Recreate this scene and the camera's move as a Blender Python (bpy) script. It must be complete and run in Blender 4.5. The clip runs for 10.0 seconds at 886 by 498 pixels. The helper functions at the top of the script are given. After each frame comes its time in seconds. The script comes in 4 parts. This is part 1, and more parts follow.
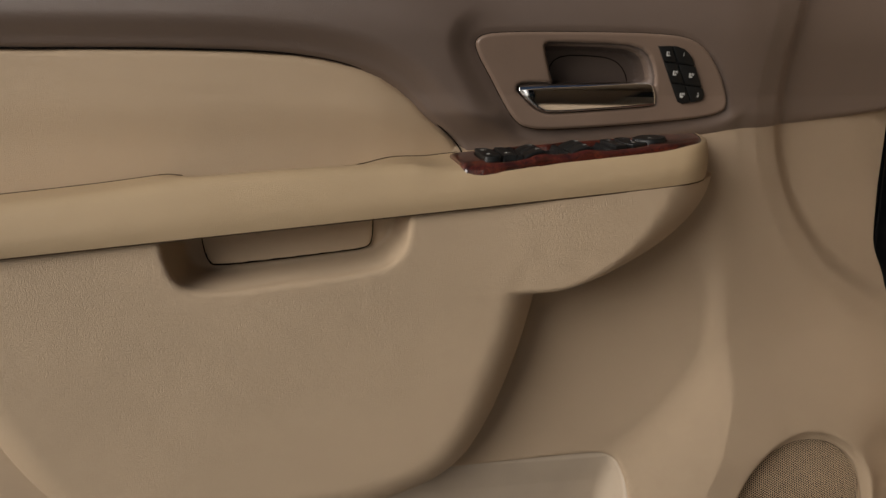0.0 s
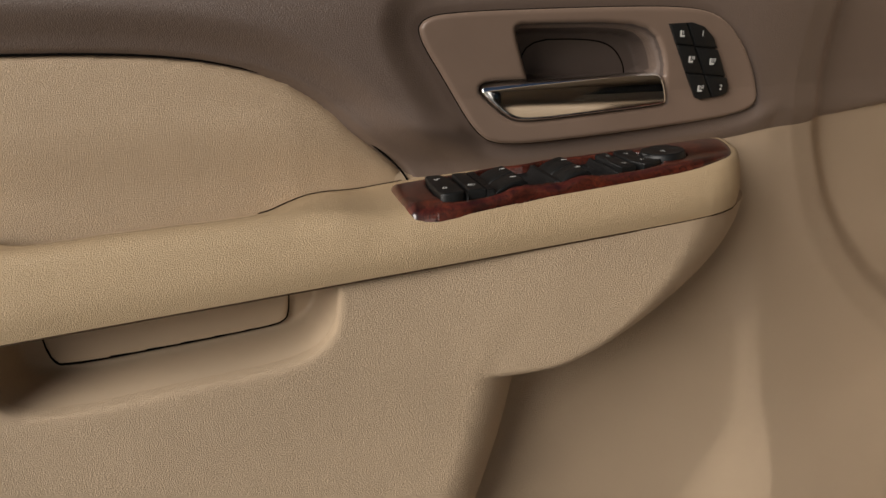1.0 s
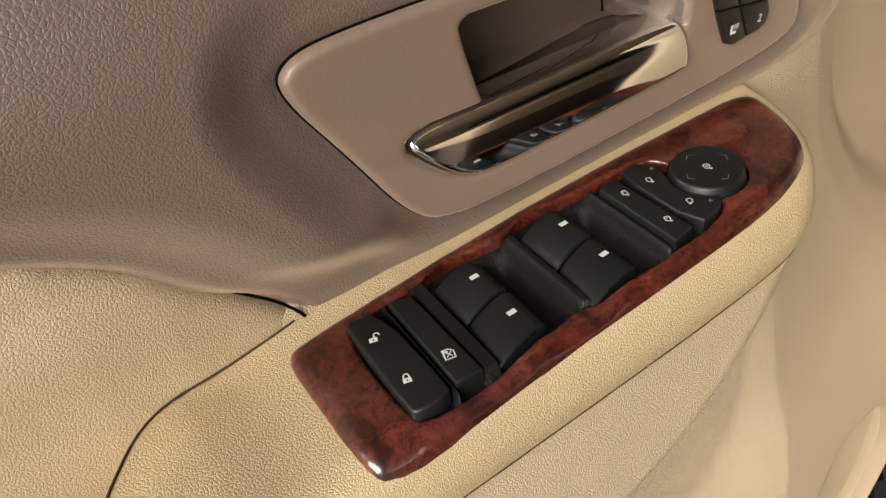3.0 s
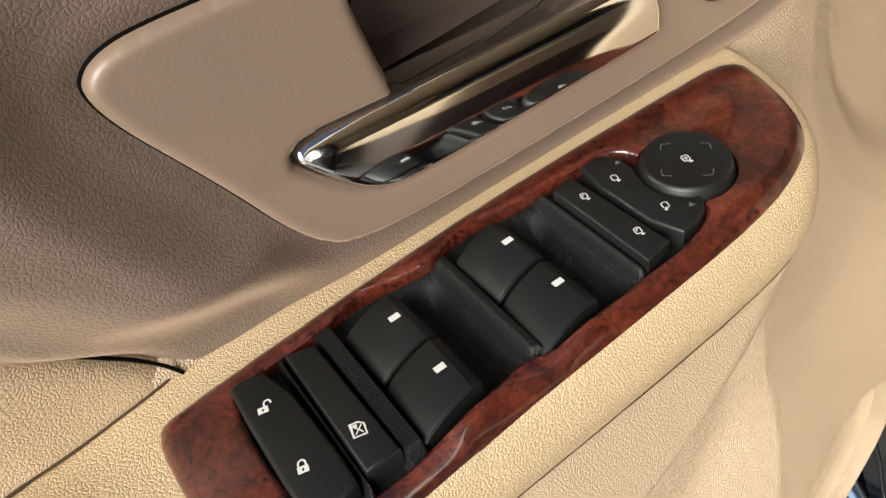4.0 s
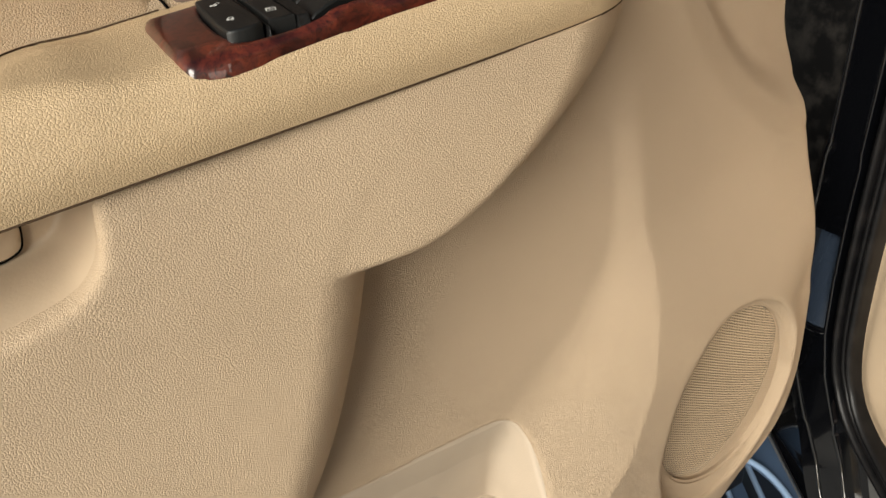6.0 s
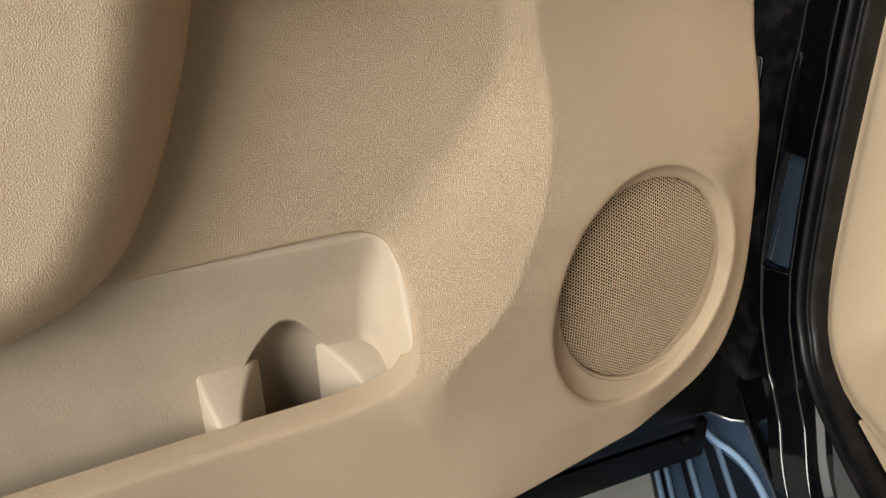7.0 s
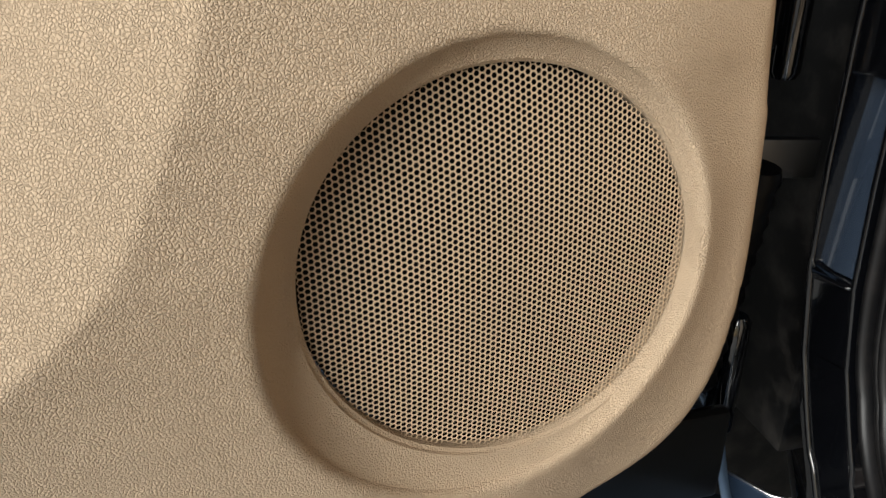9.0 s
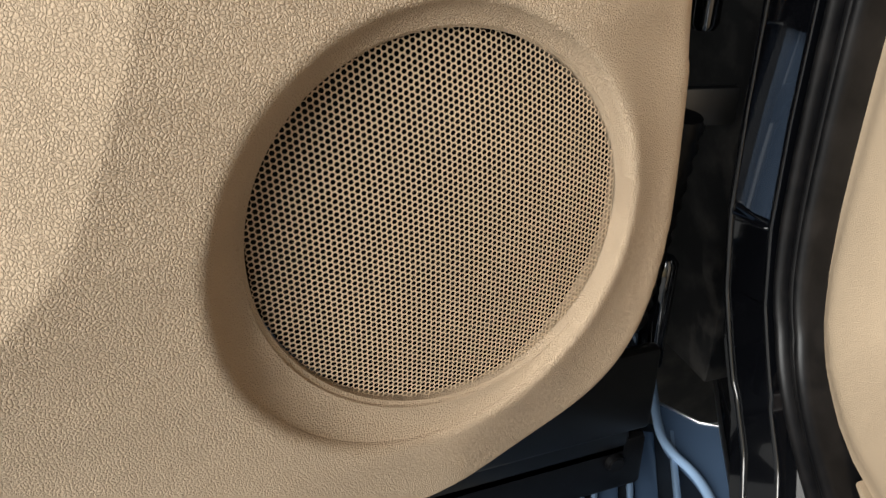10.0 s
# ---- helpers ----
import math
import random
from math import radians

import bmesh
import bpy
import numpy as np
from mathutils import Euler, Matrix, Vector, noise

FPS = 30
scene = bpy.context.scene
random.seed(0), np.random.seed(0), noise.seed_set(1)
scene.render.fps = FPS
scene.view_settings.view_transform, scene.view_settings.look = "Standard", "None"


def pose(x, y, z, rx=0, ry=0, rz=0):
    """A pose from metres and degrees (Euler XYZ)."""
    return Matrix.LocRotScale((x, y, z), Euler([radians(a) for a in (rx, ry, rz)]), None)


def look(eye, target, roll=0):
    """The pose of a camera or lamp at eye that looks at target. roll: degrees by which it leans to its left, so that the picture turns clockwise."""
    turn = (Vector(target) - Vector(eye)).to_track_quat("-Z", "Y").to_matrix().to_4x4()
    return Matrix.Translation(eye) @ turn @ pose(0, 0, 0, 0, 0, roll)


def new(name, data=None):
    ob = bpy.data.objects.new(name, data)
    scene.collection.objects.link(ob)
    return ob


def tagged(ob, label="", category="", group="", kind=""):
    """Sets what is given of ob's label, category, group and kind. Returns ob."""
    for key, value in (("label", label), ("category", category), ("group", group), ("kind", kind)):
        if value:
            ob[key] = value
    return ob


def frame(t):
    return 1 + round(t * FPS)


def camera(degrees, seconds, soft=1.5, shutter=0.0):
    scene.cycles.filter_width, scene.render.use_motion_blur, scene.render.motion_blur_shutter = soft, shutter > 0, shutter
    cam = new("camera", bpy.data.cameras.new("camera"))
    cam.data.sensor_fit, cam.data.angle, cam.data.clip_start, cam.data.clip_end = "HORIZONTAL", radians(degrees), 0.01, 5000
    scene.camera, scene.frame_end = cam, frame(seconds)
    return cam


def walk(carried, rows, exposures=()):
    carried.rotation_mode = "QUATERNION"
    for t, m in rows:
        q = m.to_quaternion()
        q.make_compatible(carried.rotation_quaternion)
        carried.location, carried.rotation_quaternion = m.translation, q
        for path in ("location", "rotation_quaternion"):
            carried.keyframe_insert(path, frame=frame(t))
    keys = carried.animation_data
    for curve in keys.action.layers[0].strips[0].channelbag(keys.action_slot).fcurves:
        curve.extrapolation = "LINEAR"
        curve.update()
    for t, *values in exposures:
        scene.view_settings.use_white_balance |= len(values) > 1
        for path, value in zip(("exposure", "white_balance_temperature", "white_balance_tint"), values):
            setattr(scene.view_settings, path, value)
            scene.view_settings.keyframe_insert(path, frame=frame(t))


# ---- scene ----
cam = camera(59.67, 10.0)
PATH = [
    (0, (0.0701, -0.782, 1.1145), (0.2273, 0.1816, 0.8984), 0.6),
    (0.5, (0.1028, -0.6947, 1.1165), (0.267, 0.2673, 0.8983), -0.17),
    (1, (0.1124, -0.5753, 1.1385), (0.3245, 0.3667, 0.8785), -1.54),
    (1.5, (0.1137, -0.4719, 1.165), (0.3907, 0.4301, 0.8338), -3.97),
    (2, (0.1134, -0.4027, 1.1904), (0.446, 0.436, 0.7592), -5.94),
    (2.5, (0.1242, -0.3378, 1.2311), (0.487, 0.4267, 0.6984), -7.46),
    (2.7, (0.1336, -0.3134, 1.244), (0.5011, 0.4255, 0.6792), -7.75),
    (3.8, (0.1965, -0.2342, 1.2203), (0.5645, 0.4388, 0.5787), -9.61),
    (4, (0.2027, -0.2343, 1.2186), (0.5662, 0.4317, 0.5673), -9.77),
    (4.5, (0.2015, -0.2412, 1.22), (0.5624, 0.4197, 0.5621), -9.7),
    (5, (0.1888, -0.2652, 1.222), (0.5608, 0.4209, 0.5968), -9.33),
    (5.5, (0.1571, -0.336, 1.191), (0.5522, 0.3844, 0.621), -7.41),
    (6, (0.1437, -0.4278, 1.1244), (0.5355, 0.3354, 0.6105), -4.61),
    (6.2, (0.1506, -0.4471, 1.0903), (0.5375, 0.318, 0.5755), -2.51),
    (7.3, (0.2693, -0.5365, 0.8991), (0.5999, 0.3132, 0.4882), -1.23),
    (7.5, (0.3033, -0.5179, 0.8763), (0.618, 0.3378, 0.4654), -1.02),
    (8, (0.3874, -0.4587, 0.83), (0.6656, 0.4064, 0.4125), -0.34),
    (8.5, (0.4583, -0.4025, 0.8084), (0.687, 0.4677, 0.372), -0.54),
    (9, (0.4948, -0.3521, 0.8016), (0.6955, 0.5195, 0.3545), -0.85),
    (9.5, (0.5, -0.3474, 0.7997), (0.7082, 0.5127, 0.334), -0.93),
    (10, (0.4894, -0.3574, 0.8119), (0.7622, 0.4594, 0.3035), -0.74),
]
EXPOSURES = [(0.0, -1.35, 6550, 12), (1.0, -1.1, 6550, 12), (2.5, -0.5, 6600, 7), (4.0, 0.18, 6350, 6), (4.5, 0.18, 6350, 6), (5.0, 0.12, 6350, 6), (5.5, -0.16, 6450, 6), (6.0, -0.36, 6600, 7), (7.5, -0.47, 6250, 7), (8.5, -0.36, 6150, 7), (10.0, -0.32, 6050, 7)]
walk(cam, [(t, look(e, g, r)) for t, e, g, r in PATH], EXPOSURES)

# ---- light ----
SUN_FROM = Vector((-0.79, -0.48, 0.42))
world = bpy.data.worlds.new("overcast_sky")
scene.world = world
world.use_nodes = True
wn = world.node_tree.nodes
sky = wn.new("ShaderNodeTexSky")
sky.sky_type = "NISHITA"
sky.sun_disc = False
sky.air_density, sky.dust_density, sky.ozone_density = 1.0, 2.0, 1.0
sky.sun_elevation = math.atan2(SUN_FROM.z, math.hypot(SUN_FROM.x, SUN_FROM.y))
sky.sun_rotation = math.atan2(SUN_FROM.x, SUN_FROM.y)
wn["Background"].inputs[1].default_value = 0.06
world.node_tree.links.new(sky.outputs[0], wn["Background"].inputs[0])
sun = bpy.data.lights.new("sun", "SUN")
sun.energy, sun.angle, sun.color = 7.2, radians(44), (1.0, 0.95, 0.88)
sun_ob = new("sun", sun)
sun_ob.rotation_mode = "QUATERNION"
sun_ob.rotation_quaternion = SUN_FROM.to_track_quat("Z", "Y")


# ---- materials ----
def material(name, colour, rough, metal=0.0, coat=0.0, spec=0.5):
    m = bpy.data.materials.new(name)
    m.use_nodes = True
    b = m.node_tree.nodes["Principled BSDF"]
    b.inputs["Base Color"].default_value = (*colour, 1)
    b.inputs["Roughness"].default_value = rough
    b.inputs["Metallic"].default_value = metal
    b.inputs["Coat Weight"].default_value = coat
    b.inputs["Coat Roughness"].default_value = 0.04
    b.inputs["Specular IOR Level"].default_value = spec
    return m, m.node_tree.nodes, m.node_tree.links, b


def node(nodes, kind, **inputs):
    n = nodes.new(kind)
    for k, v in inputs.items():
        n.inputs[k.replace("_", " ")].default_value = v
    return n


def vary(nodes, links, b, colour, coords, scale, amount, detail=4.0):
    """Slow change of tone over a surface."""
    t = node(nodes, "ShaderNodeTexNoise", Scale=scale, Detail=detail)
    links.new(coords, t.inputs["Vector"])
    r = nodes.new("ShaderNodeValToRGB")
    lo, hi = [c * (1 - amount) for c in colour], [min(1, c * (1 + amount)) for c in colour]
    r.color_ramp.elements[0].color, r.color_ramp.elements[1].color = (*lo, 1), (*hi, 1)
    r.color_ramp.elements[0].position, r.color_ramp.elements[1].position = 0.3, 0.7
    links.new(t.outputs["Fac"], r.inputs["Fac"])
    links.new(r.outputs["Color"], b.inputs["Base Color"])
    return r


def leather(name, colour, rough, cell, bump, spec=0.4):
    """Moulded grain: domed pebbles of uneven size between fine creases, with a finer net on top."""
    m, nodes, links, b = material(name, colour, rough, spec=spec)
    co = nodes.new("ShaderNodeTexCoord").outputs["Object"]

    def maths(kind, x, y):
        n = nodes.new("ShaderNodeMath")
        n.operation = kind
        for k, v in enumerate((x, y)):
            if isinstance(v, float):
                n.inputs[k].default_value = v
            else:
                links.new(v, n.inputs[k])
        return n.outputs[0]

    vec = co
    for scale, amount in ((45.0, 0.0030), (cell * 0.8, 0.0005)):
        warp = node(nodes, "ShaderNodeTexNoise", Scale=scale, Detail=2.0)
        links.new(co, warp.inputs["Vector"])
        mix = nodes.new("ShaderNodeVectorMath")
        mix.operation = "MULTIPLY_ADD"
        mix.inputs[1].default_value = (amount,) * 3
        links.new(warp.outputs["Color"], mix.inputs[0])
        links.new(vec, mix.inputs[2])
        vec = mix.outputs[0]
    height = None
    for k, width, weight in ((1.0, 0.30, 0.8), (2.3, 0.30, 0.2)):
        cells = node(nodes, "ShaderNodeTexVoronoi", Scale=cell * k)
        cells.feature = "DISTANCE_TO_EDGE"
        links.new(vec, cells.inputs["Vector"])
        t = maths("MINIMUM", maths("DIVIDE", cells.outputs["Distance"], width), 1.0)
        dome = maths("MULTIPLY", t, maths("SUBTRACT", 2.0, t))
        dome = maths("MULTIPLY", dome, weight)
        height = dome if height is None else maths("ADD", height, dome)
    fine = node(nodes, "ShaderNodeTexNoise", Scale=cell * 2.2, Detail=3.0)
    links.new(co, fine.inputs["Vector"])
    height = maths("ADD", height, maths("MULTIPLY", fine.outputs["Fac"], 0.25))
    bp = node(nodes, "ShaderNodeBump", Strength=bump, Distance=0.0006)
    links.new(height, bp.inputs["Height"])
    links.new(bp.outputs["Normal"], b.inputs["Normal"])
    vary(nodes, links, b, colour, co, 7.0, 0.06)
    return m


def plastic(name, colour, rough, grain=0.0, scale=900.0, coat=0.0, spec=0.5):
    m, nodes, links, b = material(name, colour, rough, coat=coat, spec=spec)
    co = nodes.new("ShaderNodeTexCoord").outputs["Object"]
    vary(nodes, links, b, colour, co, 14.0, 0.08)
    if grain:
        t = node(nodes, "ShaderNodeTexNoise", Scale=scale, Detail=3.0)
        links.new(co, t.inputs["Vector"])
        bp = node(nodes, "ShaderNodeBump", Strength=grain, Distance=0.0004)
        links.new(t.outputs["Fac"], bp.inputs["Height"])
        links.new(bp.outputs["Normal"], b.inputs["Normal"])
    return m


def burl(name):
    """Lacquered burl: streaks and swirls of dark and red brown with clusters of small dark eyes, under a clear glossy coat."""
    m, nodes, links, b = material(name, (0.16, 0.03, 0.015), 0.32, coat=1.0)
    b.inputs["Coat Roughness"].default_value = 0.025
    co = nodes.new("ShaderNodeTexCoord").outputs["Object"]

    def ramp(fac, *stops):
        r = nodes.new("ShaderNodeValToRGB")
        e = r.color_ramp.elements
        e[0].position, e[0].color = stops[0][0], (*stops[0][1], 1)
        e[1].position, e[1].color = stops[-1][0], (*stops[-1][1], 1)
        for at, c in stops[1:-1]:
            e.new(at).color = (*c, 1)
        links.new(fac, r.inputs["Fac"])
        return r.outputs["Color"]

    def times(x, y, kind="MULTIPLY"):
        mul = nodes.new("ShaderNodeMix")
        mul.data_type, mul.blend_type = "RGBA", kind
        mul.inputs["Factor"].default_value = 1.0
        links.new(x, mul.inputs["A"])
        links.new(y, mul.inputs["B"])
        return mul.outputs["Result"]

    warp = node(nodes, "ShaderNodeTexNoise", Scale=30.0, Detail=4.0, Roughness=0.6)
    links.new(co, warp.inputs["Vector"])
    mix = nodes.new("ShaderNodeVectorMath")
    mix.operation = "MULTIPLY_ADD"
    mix.inputs[1].default_value = (0.05,) * 3
    links.new(warp.outputs["Color"], mix.inputs[0])
    links.new(co, mix.inputs[2])
    slow = node(nodes, "ShaderNodeTexNoise", Scale=55.0, Detail=3.0)
    links.new(mix.outputs[0], slow.inputs["Vector"])
    tone = ramp(slow.outputs["Fac"], (0.34, (0.030, 0.0056, 0.0036)), (0.5, (0.078, 0.0145, 0.0078)), (0.68, (0.125, 0.026, 0.0125)))
    grain = node(nodes, "ShaderNodeTexNoise", Scale=330.0, Detail=9.0, Roughness=0.7)
    links.new(mix.outputs[0], grain.inputs["Vector"])
    tone = times(tone, ramp(grain.outputs["Fac"], (0.36, (0.30, 0.28, 0.28)), (0.52, (1.0, 1.0, 1.0)), (0.68, (1.45, 1.4, 1.3))))
    eyes = node(nodes, "ShaderNodeTexVoronoi", Scale=210.0)
    links.new(mix.outputs[0], eyes.inputs["Vector"])
    spot = ramp(eyes.outputs["Distance"], (0.10, (0.16, 0.14, 0.14)), (0.30, (1.0, 1.0, 1.0)))
    where = node(nodes, "ShaderNodeTexNoise", Scale=42.0, Detail=2.0)
    links.new(co, where.inputs["Vector"])
    spot = times(spot, ramp(where.outputs["Fac"], (0.44, (1.0, 1.0, 1.0)), (0.56, (0.0, 0.0, 0.0))), "LIGHTEN")
    links.new(times(tone, spot), b.inputs["Base Color"])
    return m


BEIGE = (0.51, 0.388, 0.264)
M_BEIGE = leather("beige_grained_vinyl", BEIGE, 0.54, 740.0, 1.0)
M_BODY = leather("beige_fine_grained_vinyl", (0.515, 0.390, 0.262), 0.52, 780.0, 0.66)
M_CAP = leather("beige_leather", (0.52, 0.385, 0.232), 0.5, 780.0, 0.55)
M_INSERT = leather("beige_padded_leather", (0.51, 0.383, 0.252), 0.5, 760.0, 0.5)
M_POCKET = plastic("beige_matt_plastic", (0.42, 0.345, 0.262), 0.6, 0.55, 750.0)
M_PLAIN = plastic("beige_smooth_plastic", (0.51, 0.395, 0.275), 0.5, 0.2, 700.0)
M_KICK = leather("beige_fine_grained_plastic", (0.43, 0.33, 0.225), 0.5, 800.0, 0.35)
M_BROWN = leather("brown_grained_vinyl", (0.140, 0.100, 0.079), 0.46, 660.0, 0.34, 0.8)
M_BEZEL = plastic("brown_plastic", (0.195, 0.137, 0.103), 0.40, 0.15)
for m_soft in (M_BROWN, M_BEZEL):
    b_soft = m_soft.node_tree.nodes['Principled BSDF']
    b_soft.inputs['Sheen Weight'].default_value, b_soft.inputs['Sheen Roughness'].default_value = 0.5, 0.4
    b_soft.inputs['Sheen Tint'].default_value = (0.8, 0.58, 0.42, 1)
M_DARK = plastic("darkened_brown_plastic", (0.10, 0.074, 0.062), 0.5, 0.2)
M_BLACK = plastic("black_switch_plastic", (0.008, 0.0085, 0.0085), 0.42, 0.12, 1500.0, spec=0.4)
M_CUP = plastic("black_grained_plastic", (0.006, 0.006, 0.006), 0.5, 0.9, 1500.0, spec=0.3)
M_GAP = material("black_gap", (0.0015, 0.0015, 0.0015), 0.8, spec=0.06)[0]
M_SEAM = material("brown_seam_groove", (0.06, 0.038, 0.022), 0.8, spec=0.1)[0]
M_WHITE = material("white_print", (0.58, 0.58, 0.55), 0.5)[0]
M_GREYMARK = material("grey_print", (0.1, 0.1, 0.1), 0.5)[0]
M_CHROME = material("chrome", (0.93, 0.93, 0.92), 0.06, metal=1.0)[0]
M_WOOD = burl("lacquered_burl")
M_PAINT = material("black_car_paint", (0.0022, 0.0024, 0.0032), 0.12, coat=1.0, spec=0.6)[0]
M_SATIN = material("satin_black_paint", (0.003, 0.003, 0.003), 0.34, spec=0.3)[0]
# black paint; the bluish base stands in for the sky's reflection
M_PANEL = material("black_paint_sky_tint", (0.028, 0.040, 0.062), 0.14, coat=1.0, spec=1.0)[0]


def grimy(name, low, high, scale):
    """Black plastic with pale dust in patches."""
    m, nodes, links, b = material(name, low, 0.42, spec=0.3)
    co = nodes.new("ShaderNodeTexCoord").outputs["Object"]
    t = node(nodes, "ShaderNodeTexNoise", Scale=scale, Detail=6.0, Roughness=0.65)
    links.new(co, t.inputs["Vector"])
    r = nodes.new("ShaderNodeValToRGB")
    r.color_ramp.elements[0].color, r.color_ramp.elements[1].color = (*low, 1), (*high, 1)
    r.color_ramp.elements[0].position, r.color_ramp.elements[1].position = 0.46, 0.68
    links.new(t.outputs["Fac"], r.inputs["Fac"])
    links.new(r.outputs["Color"], b.inputs["Base Color"])
    return m


M_LINER = grimy("dusty_black_liner", (0.001, 0.001, 0.0012), (0.022, 0.020, 0.018), 30.0)
M_SEAL = grimy("scuffed_black_rubber", (0.003, 0.003, 0.0035), (0.010, 0.009, 0.009), 38.0)
M_RUBBER = plastic("black_rubber", (0.003, 0.003, 0.0035), 0.4, 0.3, 600.0, spec=0.15)
M_GRILLE = plastic("beige_painted_mesh", (0.58, 0.44, 0.295), 0.45, 0.15)
# dark plastic with the blue of the reflected sky put into its base
M_STEP = plastic("sky_tinted_board_plastic", (0.085, 0.135, 0.225), 0.3, 0.25, 500.0, coat=0.6)
M_TREAD = plastic("black_ribbed_plastic", (0.012, 0.014, 0.018), 0.45, 0.5, 500.0)
M_STEEL = material("dark_steel", (0.12, 0.12, 0.12), 0.4, metal=1.0)[0]
M_CHROME_DULL = material("bright_edge_metal", (0.6, 0.6, 0.6), 0.3, metal=1.0)[0]
# pale blue sky reflection painted into the ribs and bead
M_RIB = plastic("sky_tinted_pale_rib", (0.26, 0.37, 0.54), 0.25, 0.1)
M_GROUND = plastic("grey_gravel_concrete", (0.34, 0.33, 0.31), 0.9, 1.0, 60.0)


# ---- builders ----
def mesh_object(name, verts, faces, mat, parent=None, label="", sharp=45):
    me = bpy.data.meshes.new(name)
    me.from_pydata([tuple(map(float, v)) for v in verts], [], faces)
    me.polygons.foreach_set("use_smooth", [True] * len(me.polygons))
    me.validate()
    me.set_sharp_from_angle(angle=radians(sharp))
    me.materials.append(mat)
    ob = new(name, me)
    ob.parent = parent
    return tagged(ob, label)


def part(name, bm, mat, parent=None, label="", sharp=40):
    me = bpy.data.meshes.new(name)
    bm.normal_update()
    bm.to_mesh(me)
    bm.free()
    me.polygons.foreach_set("use_smooth", [True] * len(me.polygons))
    me.set_sharp_from_angle(angle=radians(sharp))
    me.materials.append(mat)
    ob = new(name, me)
    ob.parent = parent
    return tagged(ob, label)


def chaikin(pts, times=3, closed=True):
    p = np.array(pts, float)
    for _ in range(times):
        q = np.roll(p, -1, 0) if closed else p[1:]
        a = p if closed else p[:-1]
        n = np.stack([0.75 * a + 0.25 * q, 0.25 * a + 0.75 * q], 1).reshape(-1, 2)
        p = n if closed else np.vstack([p[:1], n, p[-1:]])
    return p


def signed(px, py, poly):
    """Distance to a closed outline, negative inside."""
    px, py = np.asarray(px, float), np.asarray(py, float)
    best = np.full(px.shape, 1e9)
    inside = np.zeros(px.shape, bool)
    for (ax, ay), (bx, by) in zip(poly, np.roll(poly, -1, 0)):
        ex, ey = bx - ax, by - ay
        ll = ex * ex + ey * ey
        if ll < 1e-14:
            continue
        t = np.clip(((px - ax) * ex + (py - ay) * ey) / ll, 0, 1)
        best = np.minimum(best, np.hypot(px - ax - t * ex, py - ay - t * ey))
        if ay != by:
            inside ^= ((ay > py) != (by > py)) & (px < ex * (py - ay) / ey + ax)
    return np.where(inside, -best, best)


def sstep(x, a, b):
    t = np.clip((x - a) / (b - a), 0, 1)
    return t * t * (3 - 2 * t)


def smin(a, b, k):
    h = np.clip(0.5 + 0.5 * (b - a) / k, 0, 1)
    return b * (1 - h) + a * h - k * h * (1 - h)


def smax(a, b, k):
    return -smin(-a, -b, k)


def roll_off(d, r, depth):
    """How far a rounded border falls back at the distance d inside its outline."""
    t = np.clip(d / r, 0, 1)
    return depth * (1 - np.sqrt(np.maximum(0, 1 - (1 - t) ** 2)))


def front(u, v, h):
    return np.stack([u, h, v], -1)


def flat_up(u, v, h):
    return np.stack([u, v, h], -1)


def side(u, v, h):
    return np.stack([h, u, v], -1)


def sheet(name, dist, box, hfun, step, mat, parent=None, label="", place=front, skirt=0.0, sharp=45):
    """A surface over a plane region given by its signed distance; its border is cut along the outline and folded back by skirt."""
    u0, u1, v0, v1 = box
    nu, nv = int((u1 - u0) / step) + 2, int((v1 - v0) / step) + 2
    U, V = np.meshgrid(u0 + np.arange(nu) * step, v0 + np.arange(nv) * step, indexing="ij")
    D = dist(U, V)
    keep = D < -0.35 * step
    near = ~keep & (D < 2.2 * step)
    for _ in range(3):
        un, vn = U[near], V[near]
        d = dist(un, vn)
        e = 1e-5
        gu, gv = (dist(un + e, vn) - d) / e, (dist(un, vn + e) - d) / e
        ll = np.maximum(gu * gu + gv * gv, 0.3)
        U[near], V[near] = un - d * gu / ll, vn - d * gv / ll
    Din = np.where(keep, -D, 0.0)
    H = hfun(U, V, Din)
    P = place(U, V, H).reshape(-1, 3)
    K = keep
    faces = []
    idx = np.arange(nu * nv).reshape(nu, nv)
    any_in = K[:-1, :-1] | K[1:, :-1] | K[1:, 1:] | K[:-1, 1:]
    ok = K | near
    all_ok = ok[:-1, :-1] & ok[1:, :-1] & ok[1:, 1:] & ok[:-1, 1:]
    for i, j in np.argwhere(any_in & all_ok):
        faces.append((idx[i, j], idx[i + 1, j], idx[i + 1, j + 1], idx[i, j + 1]))
    used = np.unique(np.array(faces))
    remap = -np.ones(nu * nv, int)
    remap[used] = np.arange(len(used))
    verts = P[used]
    faces = [tuple(int(remap[k]) for k in f) for f in faces]
    if skirt:
        edges = {}
        for f in faces:
            for a, b in zip(f, f[1:] + f[:1]):
                edges[(a, b)] = 1
        rim = [(a, b) for a, b in edges if (b, a) not in edges]
        ring = sorted({a for e in rim for a in e})
        at = {a: len(verts) + k for k, a in enumerate(ring)}
        zero = np.zeros(1)
        back = place(zero, zero, zero + skirt)[0] - place(zero, zero, zero)[0]
        verts = np.vstack([verts, verts[ring] + back])
        faces += [(b, a, at[a], at[b]) for a, b in rim]
    if place is not front:
        faces = [f[::-1] for f in faces] if place is side else faces
    return mesh_object(name, verts, faces, mat, parent, label, sharp)


